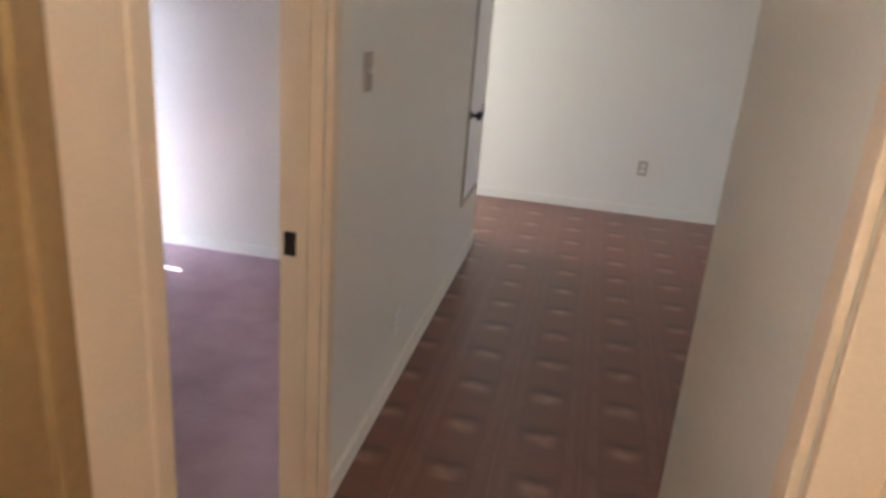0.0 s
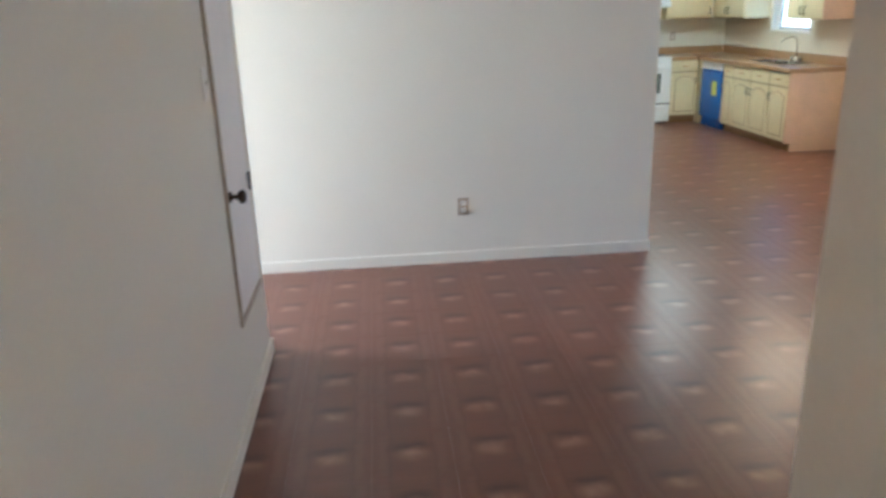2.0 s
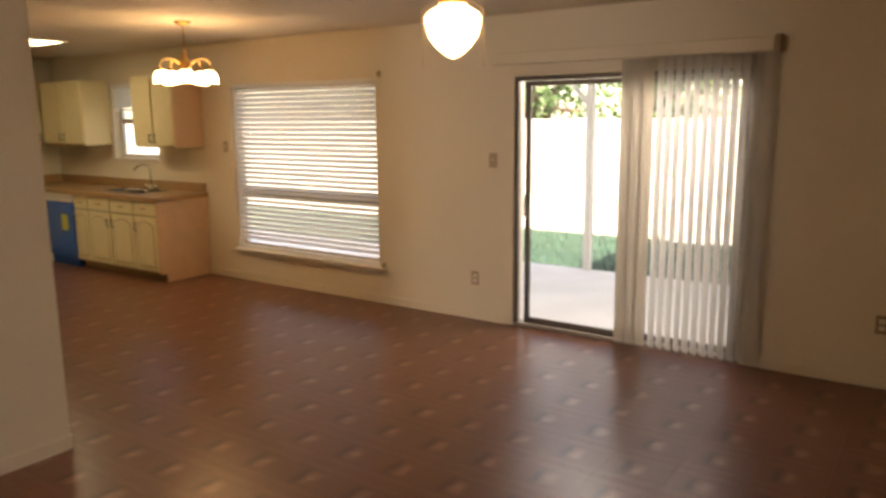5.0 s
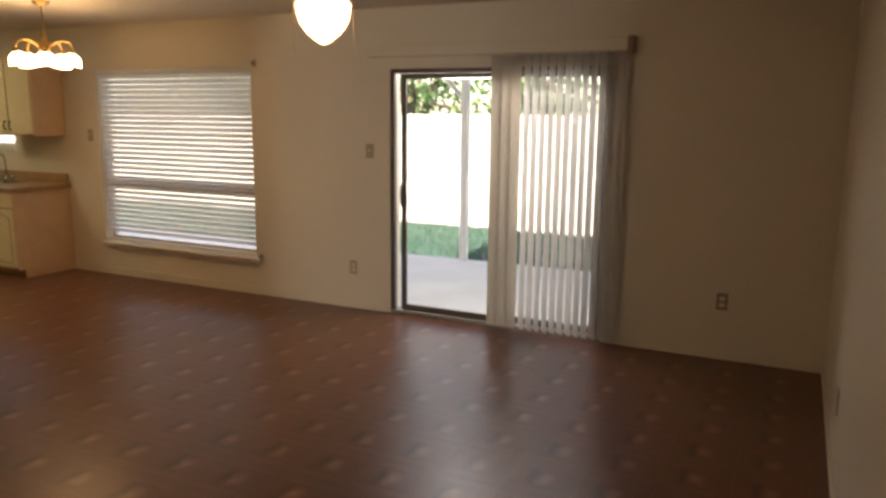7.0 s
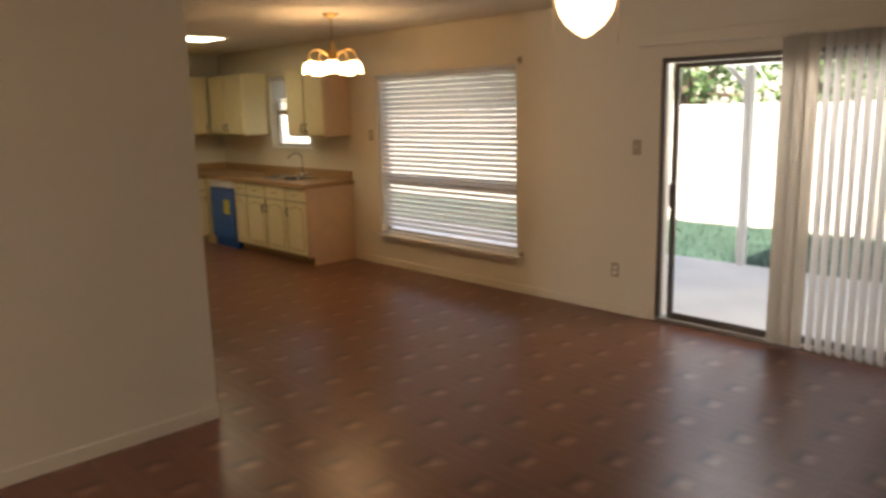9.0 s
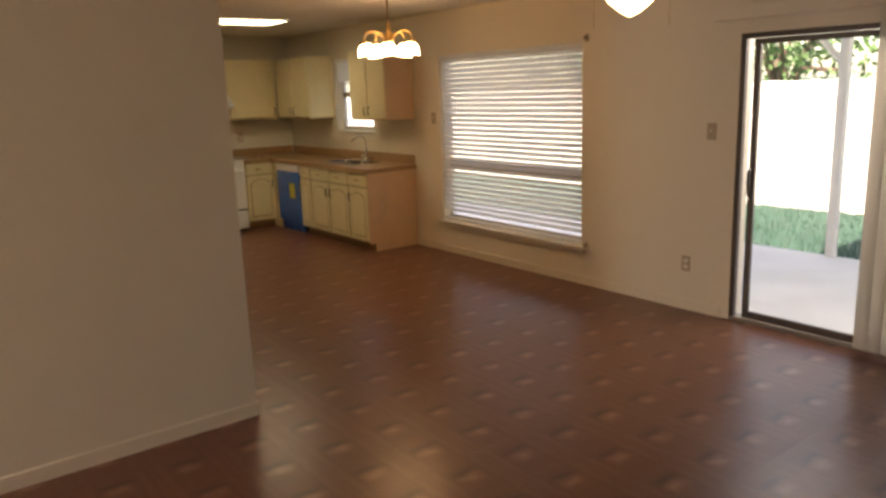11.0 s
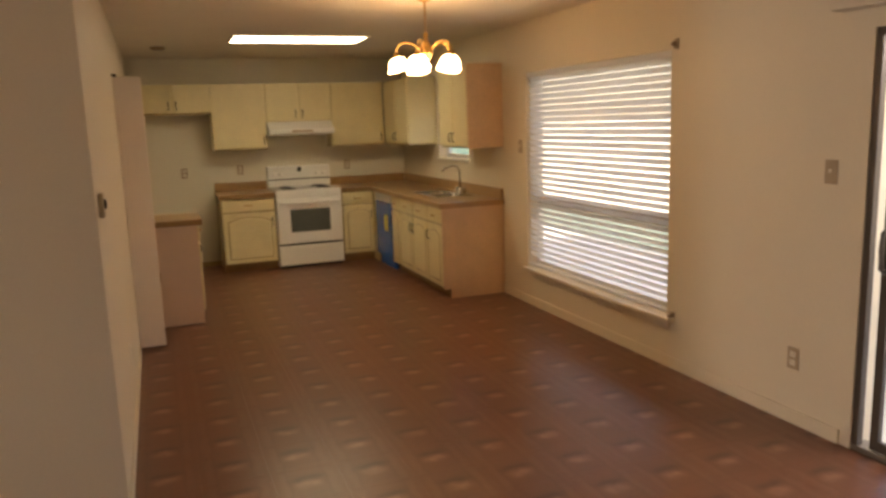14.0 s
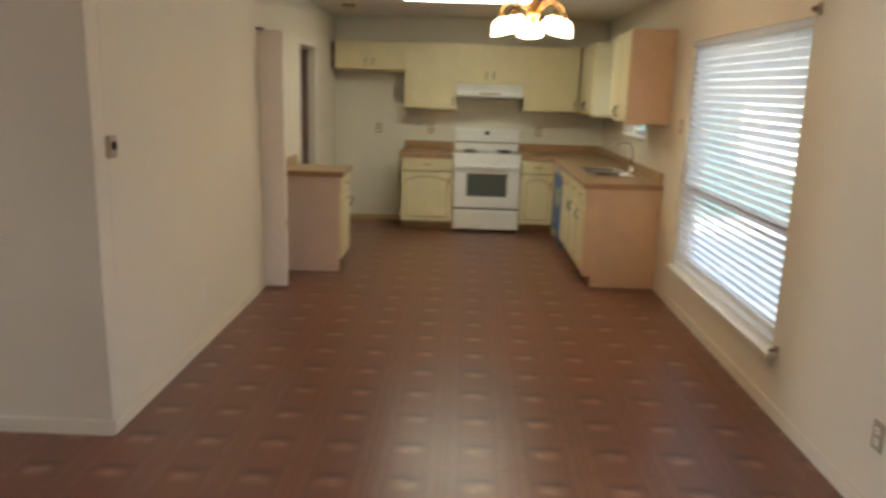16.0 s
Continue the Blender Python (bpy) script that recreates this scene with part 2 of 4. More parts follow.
def tube(points, radius, steps=8, bm=None):
    bm = bm or bmesh.new()
    pts = [Vector(p) for p in points]
    rings = []
    for i, p in enumerate(pts):
        d = (pts[min(i + 1, len(pts) - 1)] - pts[max(i - 1, 0)]).normalized()
        side = d.cross(Vector((0, 0, 1)))
        side = side.normalized() if side.length > 1e-3 else Vector((1, 0, 0))
        up = side.cross(d)
        rings.append([bm.verts.new(p + radius * (math.cos(2 * math.pi * k / steps) * side + math.sin(2 * math.pi * k / steps) * up)) for k in range(steps)])
    for a, b in zip(rings, rings[1:]):
        for k in range(steps):
            bm.faces.new((a[k], a[(k + 1) % steps], b[(k + 1) % steps], b[k]))
    bm.faces.new(rings[0]), bm.faces.new(rings[-1])
    return bm


# faces of cabinets: u along the front, v up, w out of the front
def on_back(y):
    return lambda u, v, w: Vector((u, y - w, v))


def on_east(x):
    return lambda u, v, w: Vector((x - w, u, v))


def on_west(x):
    return lambda u, v, w: Vector((x + w, u, v))


def slab(face, u0, u1, v0, v1, w0, w1, bevel=0.0):
    a, b = face(u0, v0, w0), face(u1, v1, w1)
    return box(min(a.x, b.x), max(a.x, b.x), min(a.y, b.y), max(a.y, b.y), min(a.z, b.z), max(a.z, b.z), bevel)


def arched(face, u0, u1, v0, v1, rise, w0, w1):
    """A raised panel whose top edge is a cathedral arch."""
    bm = bmesh.new()
    outline = [(u0, v0), (u1, v0)]
    n = 12
    for i in range(n + 1):
        s = i / n
        outline.append((u1 + (u0 - u1) * s, v1 - rise + rise * (math.sin(math.pi * s) ** 0.8)))
    inset = 0.012
    cu, cv = (u0 + u1) / 2, (v0 + v1) / 2
    back = [bm.verts.new(face(u, v, w0)) for u, v in outline]
    front = [bm.verts.new(face(u + (inset if u < cu else -inset), v + (inset if v < cv else -inset), w1)) for u, v in outline]
    bm.faces.new(front), bm.faces.new(back)
    k = len(outline)
    for i in range(k):
        bm.faces.new((back[i], back[(i + 1) % k], front[(i + 1) % k], front[i]))
    return bm


def wall_with_holes(axis, at0, at1, a0, a1, z0, z1, holes):
    """A thick wall: axis 'x' stands across x from at0 to at1 and runs in y from a0 to a1; holes are (a0, a1, z0, z1)."""
    bm = bmesh.new()
    cuts = sorted({a0, a1, *[h[0] for h in holes], *[h[1] for h in holes]})
    for p, q in zip(cuts, cuts[1:]):
        spans, mid = [(z0, z1)], (p + q) / 2
        for h in holes:
            if h[0] < mid < h[1]:
                spans = [s for lo, hi in spans for s in ((lo, min(hi, h[2])), (max(lo, h[3]), hi)) if s[1] - s[0] > 1e-4]
        for lo, hi in spans:
            box(*((at0, at1, p, q) if axis == 'x' else (p, q, at0, at1)), lo, hi, bm=bm)
    bmesh.ops.remove_doubles(bm, verts=bm.verts, dist=1e-4)
    return bm


# ---- floors and ceiling ----
structure("floor", box(-6.0, XE + 0.1, -6.9, YB + 0.1, -0.10, -0.005), M["toe"], "reddish-brown embossed vinyl tile floor with a waxy sheen", "floor")
structure("carpet", box(-4.9, XH - TH - 0.002, -5.4, -2.05, 0.0, 0.012), M["carpet"], "mauve cut-pile carpet on the bedroom floor", "carpet")
structure("ceiling", box(-6.1, XE + 0.24, -7.0, YB + 0.2, CEIL, CEIL + 0.12), M["ceil"], "off-white lightly textured plaster ceiling", "ceiling")

# ---- walls ----
SL = (-2.52, -0.78, 0.0, 1.96)
WIN = (0.60, 2.51, 0.34, 2.0)
KW = (3.78, 4.62, 1.22, 2.06)
structure("wall_east", wall_with_holes('x', XE, XE + 0.16, YS - 0.2, YB + 0.12, 0, CEIL, [SL, WIN, KW]), M["wall"], "off-white painted wall with window and patio door", "wall")
structure("wall_kitchen", box(-1.9, XE - 0.002, YB, YB + TH, 0, CEIL), M["kwall"], "pale cream painted kitchen back wall", "wall")
structure("wall_south", box(XR, XE - 0.002, YS - TH, YS, 0, CEIL), M["wall"], "beige painted living room wall in shade", "wall")
structure("wall_partition", box(-6.0, 0.0, 0.0, TH, 0, CEIL), M["wall"], "white painted partition wall with one outlet", "wall")
structure("wall_pantry", wall_with_holes('x', -TH, 0.0, TH + 0.002, YB - 0.002, 0, CEIL, [(2.66, 3.12, 0, 2.02), (3.95, 4.66, 0, 1.98)]), M["wall"], "off-white wall with pantry and utility doorways", "wall")
structure("wall_hall_west", wall_with_holes('x', XH - TH, XH, -6.8, -1.19, 0, CEIL, [(-4.86, -4.07, 0, 2.03), (-5.90, -5.14, 0, 2.03), (-1.80, -1.29, 0.42, 2.0)]), M["wall"], "white painted hall wall with doorway and closet", "wall")
structure("wall_hall_east", wall_with_holes('x', XR, XR + TH, -6.8, YS - TH - 0.002, 0, CEIL, [(-5.70, -4.96, 0, 2.03)]), M["wall"], "white painted hall wall beside a doorway", "wall")
structure("wall_hall_end", box(-2.5, XR + TH, -6.92, -6.802, 0, CEIL), M["wall"], "painted wall closing the hall", "wall")
structure("wall_bedroom_north", box(-4.9, XH - TH - 0.002, -2.05, -1.93, 0, CEIL), M["wall"], "white painted bedroom wall", "wall")
structure("wall_bedroom_south", box(-4.9, XH - TH - 0.002, -5.52, -5.40, 0, CEIL), M["wall"], "white painted bedroom wall", "wall")
structure("wall_bedroom_west", wall_with_holes('x', -4.86, -4.74, -5.398, -2.052, 0, CEIL, [(-3.6, -2.2, 0.0, 2.05)]), M["wall"], "white painted bedroom wall with glazed door", "wall")
structure("wall_closet", box(-6.0, XH - TH - 0.002, -1.31, -1.19, 0, CEIL), M["wall"], "white painted entry wall", "wall")
structure("wall_closet_back", box(-3.2, -3.1, -1.928, -1.312, 0, CEIL), M["wall"], "closet back wall", "wall")
structure("wall_entry", wall_with_holes('x', -6.0, -5.88, -1.188, -0.002, 0, CEIL, [(-1.1, -0.1, 0.15, 2.1)]), M["wall"], "entry wall with a tall side window", "wall")
structure("wall_side_room", box(0.2, 0.32, -6.8, YS - TH - 0.002, 0, CEIL), M["wall"], "plain wall of the side room", "wall")
structure("wall_side_room_south", box(XR + TH + 0.002, 0.198, -6.8, -6.68, 0, CEIL), M["wall"], "plain wall of the side room", "wall")
structure("wall_utility_west", box(-1.9, -1.78, TH + 0.002, YB, 0, CEIL), M["wall"], "plain wall of the utility room", "wall")
structure("wall_utility_mid", box(-1.778, -TH - 0.002, 3.5, 3.6, 0, CEIL), M["wall"], "plain wall between pantry and utility room", "wall")


def skirting(name, x0, x1, y0, y1, label="white painted baseboard"):
    structure(name, box(x0, x1, y0, y1, 0.0, 0.075, 0.003), M["wall"], label, "baseboard")


skirting("baseboard_partition", -5.8, 0.0, -0.013, -0.001)
skirting("baseboard_hall", XH + 0.001, XH + 0.018, -4.005, -1.19)
skirting("baseboard_hall_end", XH - TH, XH, -1.188, -1.176)
skirting("baseboard_bedroom", -4.73, XH - TH - 0.01, -2.063, -2.051)
skirting("baseboard_pantry", 0.001, 0.012, 0.0, 2.45)
skirting("baseboard_east", XE - 0.012, XE - 0.001, -0.72, 2.98, "cream painted baseboard")
skirting("baseboard_east_end", XE - 0.012, XE - 0.001, YS, -2.66, "cream painted baseboard")
skirting("baseboard_south", XR + 0.01, XE - 0.014, YS + 0.001, YS + 0.012, "beige painted baseboard")

structure("baseboard_alcove", box(0.004, 0.855, YB - 0.014, YB - 0.001, 0.0, 0.06, 0.003), M["groove"], "brown vinyl baseboard in the refrigerator alcove", "baseboard")


def door_casing(name, face, u0, u1, top, material, label, width=0.06):
    t = thing(name, face((u0 + u1) / 2, 0, 0), label, "door casing", kind="structure")
    part("jamb_trim", slab(face, u0 - width, u0, 0, top + width, 0.001, 0.018, 0.004), material, t)
    part("jamb_trim", slab(face, u1, u1 + width, 0, top + width, 0.001, 0.018, 0.004), material, t)
    part("head_trim", slab(face, u0, u1, top, top + width, 0.001, 0.018, 0.004), material, t)
    return t


def jamb_lining(t, face, u0, u1, top, depth, material):
    part("jamb", slab(face, u0 + 0.001, u0 + 0.02, 0, top - 0.001, -depth, 0.0, 0.002), material, t)
    part("jamb", slab(face, u1 - 0.02, u1 - 0.001, 0, top - 0.001, -depth, 0.0, 0.002), material, t)
    part("head_jamb", slab(face, u0 + 0.02, u1 - 0.02, top - 0.02, top - 0.001, -depth, 0.0, 0.002), material, t)


WESTF = on_west(XH)
EASTF = on_east(XR)
d1 = door_casing("door_1", WESTF, -4.86, -4.07, 2.03, M["casing"], "cream painted bedroom door frame without its door")
jamb_lining(d1, WESTF, -4.86, -4.07, 2.03, TH, M["casing"])
part("side_board", slab(WESTF, -5.079, -4.921, 0, 2.09, 0.001, 0.016, 0.002), M["casing"], d1)
part("stop", slab(WESTF, -4.105, -4.091, 0, 2.0, -0.065, -0.035), M["casing"], d1)
part("strike_plate", box(XH - 0.105, XH - 0.07, -4.0945, -4.091, 0.875, 0.945, 0.001), M["dark"], d1, "dark bronze strike plate")
d2 = door_casing("door_2", WESTF, -5.90, -5.141, 2.03, M["browndoor"], "brown painted hall door, closed")
part("door_leaf", slab(WESTF, -5.898, -5.142, 0.01, 2.028, -0.05, 0.004), M["browndoor"], d2)
d3 = door_casing("door_3", EASTF, -5.70, -4.96, 2.03, M["casing"], "cream painted side door frame, door closed")
jamb_lining(d3, EASTF, -5.70, -4.96, 2.03, TH, M["casing"])
part("door_leaf", slab(EASTF, -5.68, -4.982, 0.01, 2.0, -0.115, -0.085, 0.003), M["casing"], d3)
part("strike_plate", box(XR + 0.03, XR + 0.07, -4.9845, -4.981, 0.90, 0.98, 0.001), M["dark"], d3, "dark bronze strike plate")

# closet access door in the hall wall
cd = thing("closet_door", (XH, -1.55, 0.42), "white flush closet door set above the floor, closed", "closet door")
part("leaf", slab(WESTF, -1.79, -1.30, 0.43, 1.99, -0.03, 0.004, 0.003), M["door"], cd)
part("bottom_trim", slab(WESTF, -1.80, -1.29, 0.405, 0.428, 0.0, 0.012, 0.002), M["plastic"], cd)
part("edge_trim", slab(WESTF, -1.815, -1.793, 0.405, 2.0, 0.0, 0.012, 0.002), M["plastic"], cd)
part("knob", lathe([(0.022, 0), (0.022, 0.006), (0.009, 0.01), (0.009, 0.03), (0.026, 0.04), (0.027, 0.056), (0.015, 0.064), (0.002, 0.065)], (XH + 0.004, -1.74, 0.93), 18, m=Matrix.Rotation(radians(90), 4, 'Y')), M["dark"], cd, "dark bronze round knob", True)
for z in (0.90, 1.80):
    part("hinge", slab(WESTF, -1.312, -1.294, z - 0.04, z + 0.04, 0.004, 0.014, 0.003), M["dark"], cd, "dark bronze hinge")


# ---- patio door, windows ----
def pane(name, bm, parent):
    ob = part(name, bm, M["glass"], parent)
    ob.visible_shadow = False
    return ob


sd = thing("sliding_door", (XE + 0.06, -1.70, 0), "dark aluminium sliding glass patio door", "patio door", kind="structure")
for nm, b in (("track", (XE + 0.004, XE + 0.10, SL[0], SL[1], 0.001, 0.03)), ("head", (XE + 0.004, XE + 0.10, SL[0], SL[1], 1.925, 1.958)),
              ("side_frame", (XE + 0.004, XE + 0.04, SL[1] - 0.036, SL[1] - 0.001, 0.03, 1.925)), ("side_frame", (XE + 0.004, XE + 0.10, SL[0] + 0.001, SL[0] + 0.03, 0.03, 1.925))):
    part(nm, box(*b, 0.003), M["mill"] if nm == "track" else M["alu"], sd)
for a, b, x in ((-1.74, -0.87, XE + 0.015), (-2.49, -1.70, XE + 0.06)):
    leaf = part("door_leaf", box(x, x + 0.03, b - 0.042, b, 0.035, 1.92, 0.003), M["alu"], sd)
    for q in ((x, x + 0.03, a, a + 0.055, 0.035, 1.92), (x, x + 0.03, a + 0.055, b - 0.042, 0.035, 0.085), (x, x + 0.03, a + 0.055, b - 0.042, 1.885, 1.92)):
        part("rail", box(*q, 0.003), M["alu"], leaf)
    pane("pane", box(x + 0.012, x + 0.018, a + 0.05, b - 0.038, 0.08, 1.89), leaf)
part("pull_handle", tube([(XE + 0.016, -0.89, 0.88), (XE - 0.012, -0.89, 0.90), (XE - 0.018, -0.89, 0.98), (XE - 0.012, -0.89, 1.06), (XE + 0.016, -0.89, 1.08)], 0.012), M["alu"], sd, "dark curved pull handle", True)

vb = thing("vertical_blind", (XE - 0.06, -2.1, 0.03), "white vertical vane blind drawn to one side of the patio door", "blind")
part("head_rail", box(XE - 0.10, XE - 0.003, -2.63, -0.62, 2.045, 2.13, 0.006), M["wall"], vb, "beige head rail")
part("end_cap", box(XE - 0.105, XE - 0.002, -2.67, -2.632, 2.035, 2.14, 0.004), M["plasticdark"], vb, "brown plastic end cap")


def vane(y, angle, z0=0.035, z1=2.04, w=0.089):
    bm = bmesh.new()
    n = 6
    d, p = Vector((math.cos(angle), math.sin(angle), 0)), Vector((-math.sin(angle), math.cos(angle), 0))
    rows = []
    for z in (z0, z0 + 0.01, 1.0, z1):
        row = []
        for i in range(n + 1):
            s = i / n - 0.5
            q = Vector((XE - 0.055, y, z)) + d * (s * w) + p * (0.008 * (1 - 4 * s * s))
            row.append(bm.verts.new(q))
        rows.append(row)
    for a, b in zip(rows, rows[1:]):
        for i in range(n):
            bm.faces.new((a[i], a[i + 1], b[i + 1], b[i]))
    bmesh.ops.solidify(bm, geom=bm.faces[:], thickness=0.0015)
    return bm


for i in range(3):
    part("vane", vane(-1.695 - 0.075 * i, radians(82)), M["ivory"], vb)
for i in range(11):
    part("vane", vane(-1.93 - 0.060 * i, radians(47 + random.uniform(-4, 4))), M["vane"], vb)
for y in (-2.56, -2.60):
    part("vane", vane(y, radians(78)), M["ivory"], vb)
part("bottom_chain", tube([(XE - 0.055, -1.95, 0.05), (XE - 0.055, -2.25, 0.045), (XE - 0.055, -2.56, 0.05)], 0.002, 6), M["plastic"], vb)


def window(name, y0, y1, z0, z1, label, rail=None):
    t = thing(name, (XE + 0.1, (y0 + y1) / 2, z0), label, "window", kind="structure")
    x0, x1 = XE + 0.09, XE + 0.13
    f = part("window_frame", box(x0, x1, y0 + 0.001, y0 + 0.04, z0, z1 - 0.001, 0.003), M["white"], t)
    part("stile", box(x0, x1, y1 - 0.04, y1 - 0.001, z0, z1 - 0.001, 0.003), M["white"], f)
    part("top_rail", box(x0, x1, y0 + 0.04, y1 - 0.04, z1 - 0.04, z1 - 0.001, 0.003), M["white"], f)
    part("bottom_rail", box(x0, x1, y0 + 0.04, y1 - 0.04, z0 + 0.001, z0 + 0.045, 0.003), M["white"], f)
    if rail:
        part("meeting_rail", box(x0 - 0.01, x1, y0 + 0.04, y1 - 0.04, rail - 0.03, rail + 0.03, 0.003), M["plasticdark"], f)
    pane("pane", box(XE + 0.108, XE + 0.113, y0 + 0.035, y1 - 0.035, z0 + 0.04, z1 - 0.035), t)
    return t


w1 = window("window_1", *WIN, "white framed dining window over a painted sill", 0.92)
part("window_sill", box(XE - 0.06, XE + 0.088, WIN[0] - 0.08, WIN[1] - 0.005, WIN[2] - 0.03, WIN[2] - 0.001, 0.005), M["trim"], w1)
part("apron", box(XE - 0.016, XE - 0.001, WIN[0] - 0.03, WIN[1] - 0.02, WIN[2] - 0.085, WIN[2] - 0.031, 0.004), M["trim"], w1)
w2 = window("window_2", *KW, "small white framed kitchen window above the sink", 1.64)
part("window_sill", box(XE - 0.03, XE + 0.088, KW[0] - 0.02, KW[1] + 0.02, KW[2] - 0.025, KW[2] - 0.001, 0.004), M["trim"], w2)


def slat_blind(name, y0, y1, z0, z1, pitch, label, tilt):
    t = thing(name, (XE + 0.03, (y0 + y1) / 2, z0), label, "blind")
    part("head_rail", box(XE + 0.004, XE + 0.058, y0, y1, z1 - 0.045, z1 - 0.002, 0.003), M["slat"], t)
    part("bottom_rail", box(XE + 0.006, XE + 0.054, y0 + 0.004, y1 - 0.004, z0 + 0.004, z0 + 0.022, 0.003), M["slat"], t)
    n = int((z1 - z0 - 0.085) / pitch)
    me = None
    for i in range(n):
        z = z1 - 0.062 - pitch * i
        if me is None:
            bm = box(-0.025, 0.025, y0 - (y0 + y1) / 2 + 0.001, y1 - (y0 + y1) / 2 - 0.001, -0.0014, 0.0014, 0.0008)
            ob = part("slat", bm, M["slat"], t)
            me = ob.data
            bmesh_move = Vector((XE + 0.030, (y0 + y1) / 2, 0)) - ORIGIN[t]
            for v in me.vertices:
                v.co += ORIGIN[t]
        else:
            ob = new("slat", me)
            ob.parent = t
        ob.location = (bmesh_move.x, bmesh_move.y, z - z0)
        ob.rotation_euler = (0, tilt + random.uniform(-0.03, 0.03), 0)
    for y in (y0 + 0.25, y1 - 0.25):
        part("ladder_cord", tube([(XE + 0.012, y, z0 + 0.02), (XE + 0.012, y, z1 - 0.04)], 0.0012, 5), M["slat"], t)
    return t


slat_blind("window_blind", WIN[0] + 0.002, WIN[1] - 0.002, WIN[2] + 0.005, WIN[3], 0.048, "white slatted blind lowered over the dining window", radians(57))
slat_blind("kitchen_blind", KW[0] + 0.012, KW[1] - 0.012, KW[3] - 0.30, KW[3], 0.030, "white slatted blind partly lowered in the kitchen window", radians(48))
for y, z in ((WIN[0] - 0.05, WIN[3] + 0.03), (WIN[0] - 0.06, WIN[2] + 0.005)):
    br = thing("curtain_bracket", (XE - 0.02, y, z - 0.03), "small brown plastic curtain bracket on the window edge", "bracket", "curtain brackets")
    part("plate", box(XE - 0.012, XE - 0.001, y - 0.018, y + 0.018, z - 0.03, z + 0.03, 0.003), M["plastic"], br)
    part("hook", box(XE - 0.04, XE - 0.013, y - 0.008, y + 0.008, z - 0.012, z + 0.012, 0.003), M["plasticdark"], br)


# ---- outlets and switches ----
def plate(name, face, u, v, label, kind, material=None):
    t = thing(name, face(u, v, 0), label, "wall outlet" if kind == "outlet" else "light switch")
    part("cover_plate", slab(face, u - 0.036, u + 0.036, v - 0.058, v + 0.058, 0.001, 0.007, 0.003), material or M["plastic"], t)
    if kind == "outlet":
        for dv in (-0.022, 0.022):
            s = part("socket", slab(face, u - 0.017, u + 0.017, v + dv - 0.014, v + dv + 0.014, 0.0072, 0.0095, 0.002), M["trim"], t)
            for du in (-0.006, 0.006):
                part("slot", slab(face, u + du - 0.0012, u + du + 0.0012, v + dv - 0.005, v + dv + 0.005, 0.0096, 0.0100), M["slot"], s)
    else:
        part("toggle", slab(face, u - 0.005, u + 0.005, v - 0.003, v + 0.014, 0.0072, 0.017, 0.002), M["trim"], t)
    return t


FE, FP, FW, FK, FS = on_east(XE), on_back(0.0), on_west(0.0), on_back(YB), on_west(XH)
plate("wall_outlet", FE, -0.424, 0.35, "almond plastic wall outlet below the switch", "outlet")
plate("light_switch", FE, -0.593, 1.32, "almond plastic light switch beside the patio door", "switch")
plate("wall_outlet", FE, -3.33, 0.40, "brown plastic wall outlet past the vertical blind", "outlet", M["plasticdark"])
plate("light_switch", FE, 2.62, 1.38, "small almond switch between window and cabinet", "switch")
plate("wall_outlet", FP, -1.25, 0.38, "almond plastic wall outlet on the partition", "outlet")
plate("wall_outlet", FW, 1.22, 0.37, "white plastic wall outlet in the dining wall", "outlet", M["trim"])
plate("wall_outlet", FK, 0.53, 1.12, "almond outlet in the refrigerator alcove", "outlet")
plate("wall_outlet", FK, 1.16, 1.13, "almond outlet over the counter", "outlet")
plate("wall_outlet", FK, 2.46, 1.13, "almond outlet over the counter", "outlet")
plate("light_switch", FS, -3.73, 1.35, "tan plastic light switch on the hall wall", "switch")
plate("light_switch", FS, -1.92, 1.38, "white light switch beside the closet door", "switch", M["trim"])
plate("wall_outlet", FS, -3.18, 0.29, "white plastic wall outlet low on the hall wall", "outlet", M["trim"])
plate("wall_outlet", lambda u, v, w: Vector((u, YS + w, v)), 1.75, 0.34, "almond outlet on the shaded south wall", "outlet")
th = thing("thermostat", (0.01, 0.14, 1.30), "small almond thermostat with a dark dial", "thermostat")
part("body", slab(FW, 0.105, 0.175, 1.27, 1.37, 0.001, 0.022, 0.006), M["plastic"], th)
part("dial", lathe([(0.02, 0), (0.02, 0.006), (0.016, 0.009), (0.001, 0.009)], (0.023, 0.14, 1.325), 20, m=Matrix.Rotation(radians(90), 4, 'Y')), M["dark"], th, "dark round dial", True)

# ---- pantry bifold and utility doorway ----
pb = thing("bifold_door", (0.09, 2.55, 0.02), "pale bifold pantry door folded open against its jamb", "bifold door")
part("panel", box(0.005, 0.185, 2.62, 2.648, 0.02, 2.0, 0.003), M["door"], pb)
part("panel", box(0.005, 0.185, 2.585, 2.613, 0.02, 2.0, 0.003), M["door"], pb)
part("hinge", box(0.183, 0.192, 2.60, 2.63, 0.5, 0.57, 0.002), M["brass"], pb, "brass hinge")
part("pivot_bracket", box(-0.02, 0.03, 2.54, 2.65, 2.003, 2.018, 0.002), M["dark"], pb, "dark pivot bracket")
dd = door_casing("door_4", FW, 3.95, 4.66, 1.98, M["trim"], "white framed utility doorway with the door ajar", 0.05)
part("door_leaf", box(-0.62, -0.055, 4.60, 4.64, 0.01, 1.96, 0.003), M["curtain"], dd)
part("hinge", slab(FW, 3.953, 3.975, 1.66, 1.76, -0.03, 0.004, 0.002), M["dark"], dd, "dark hinge")


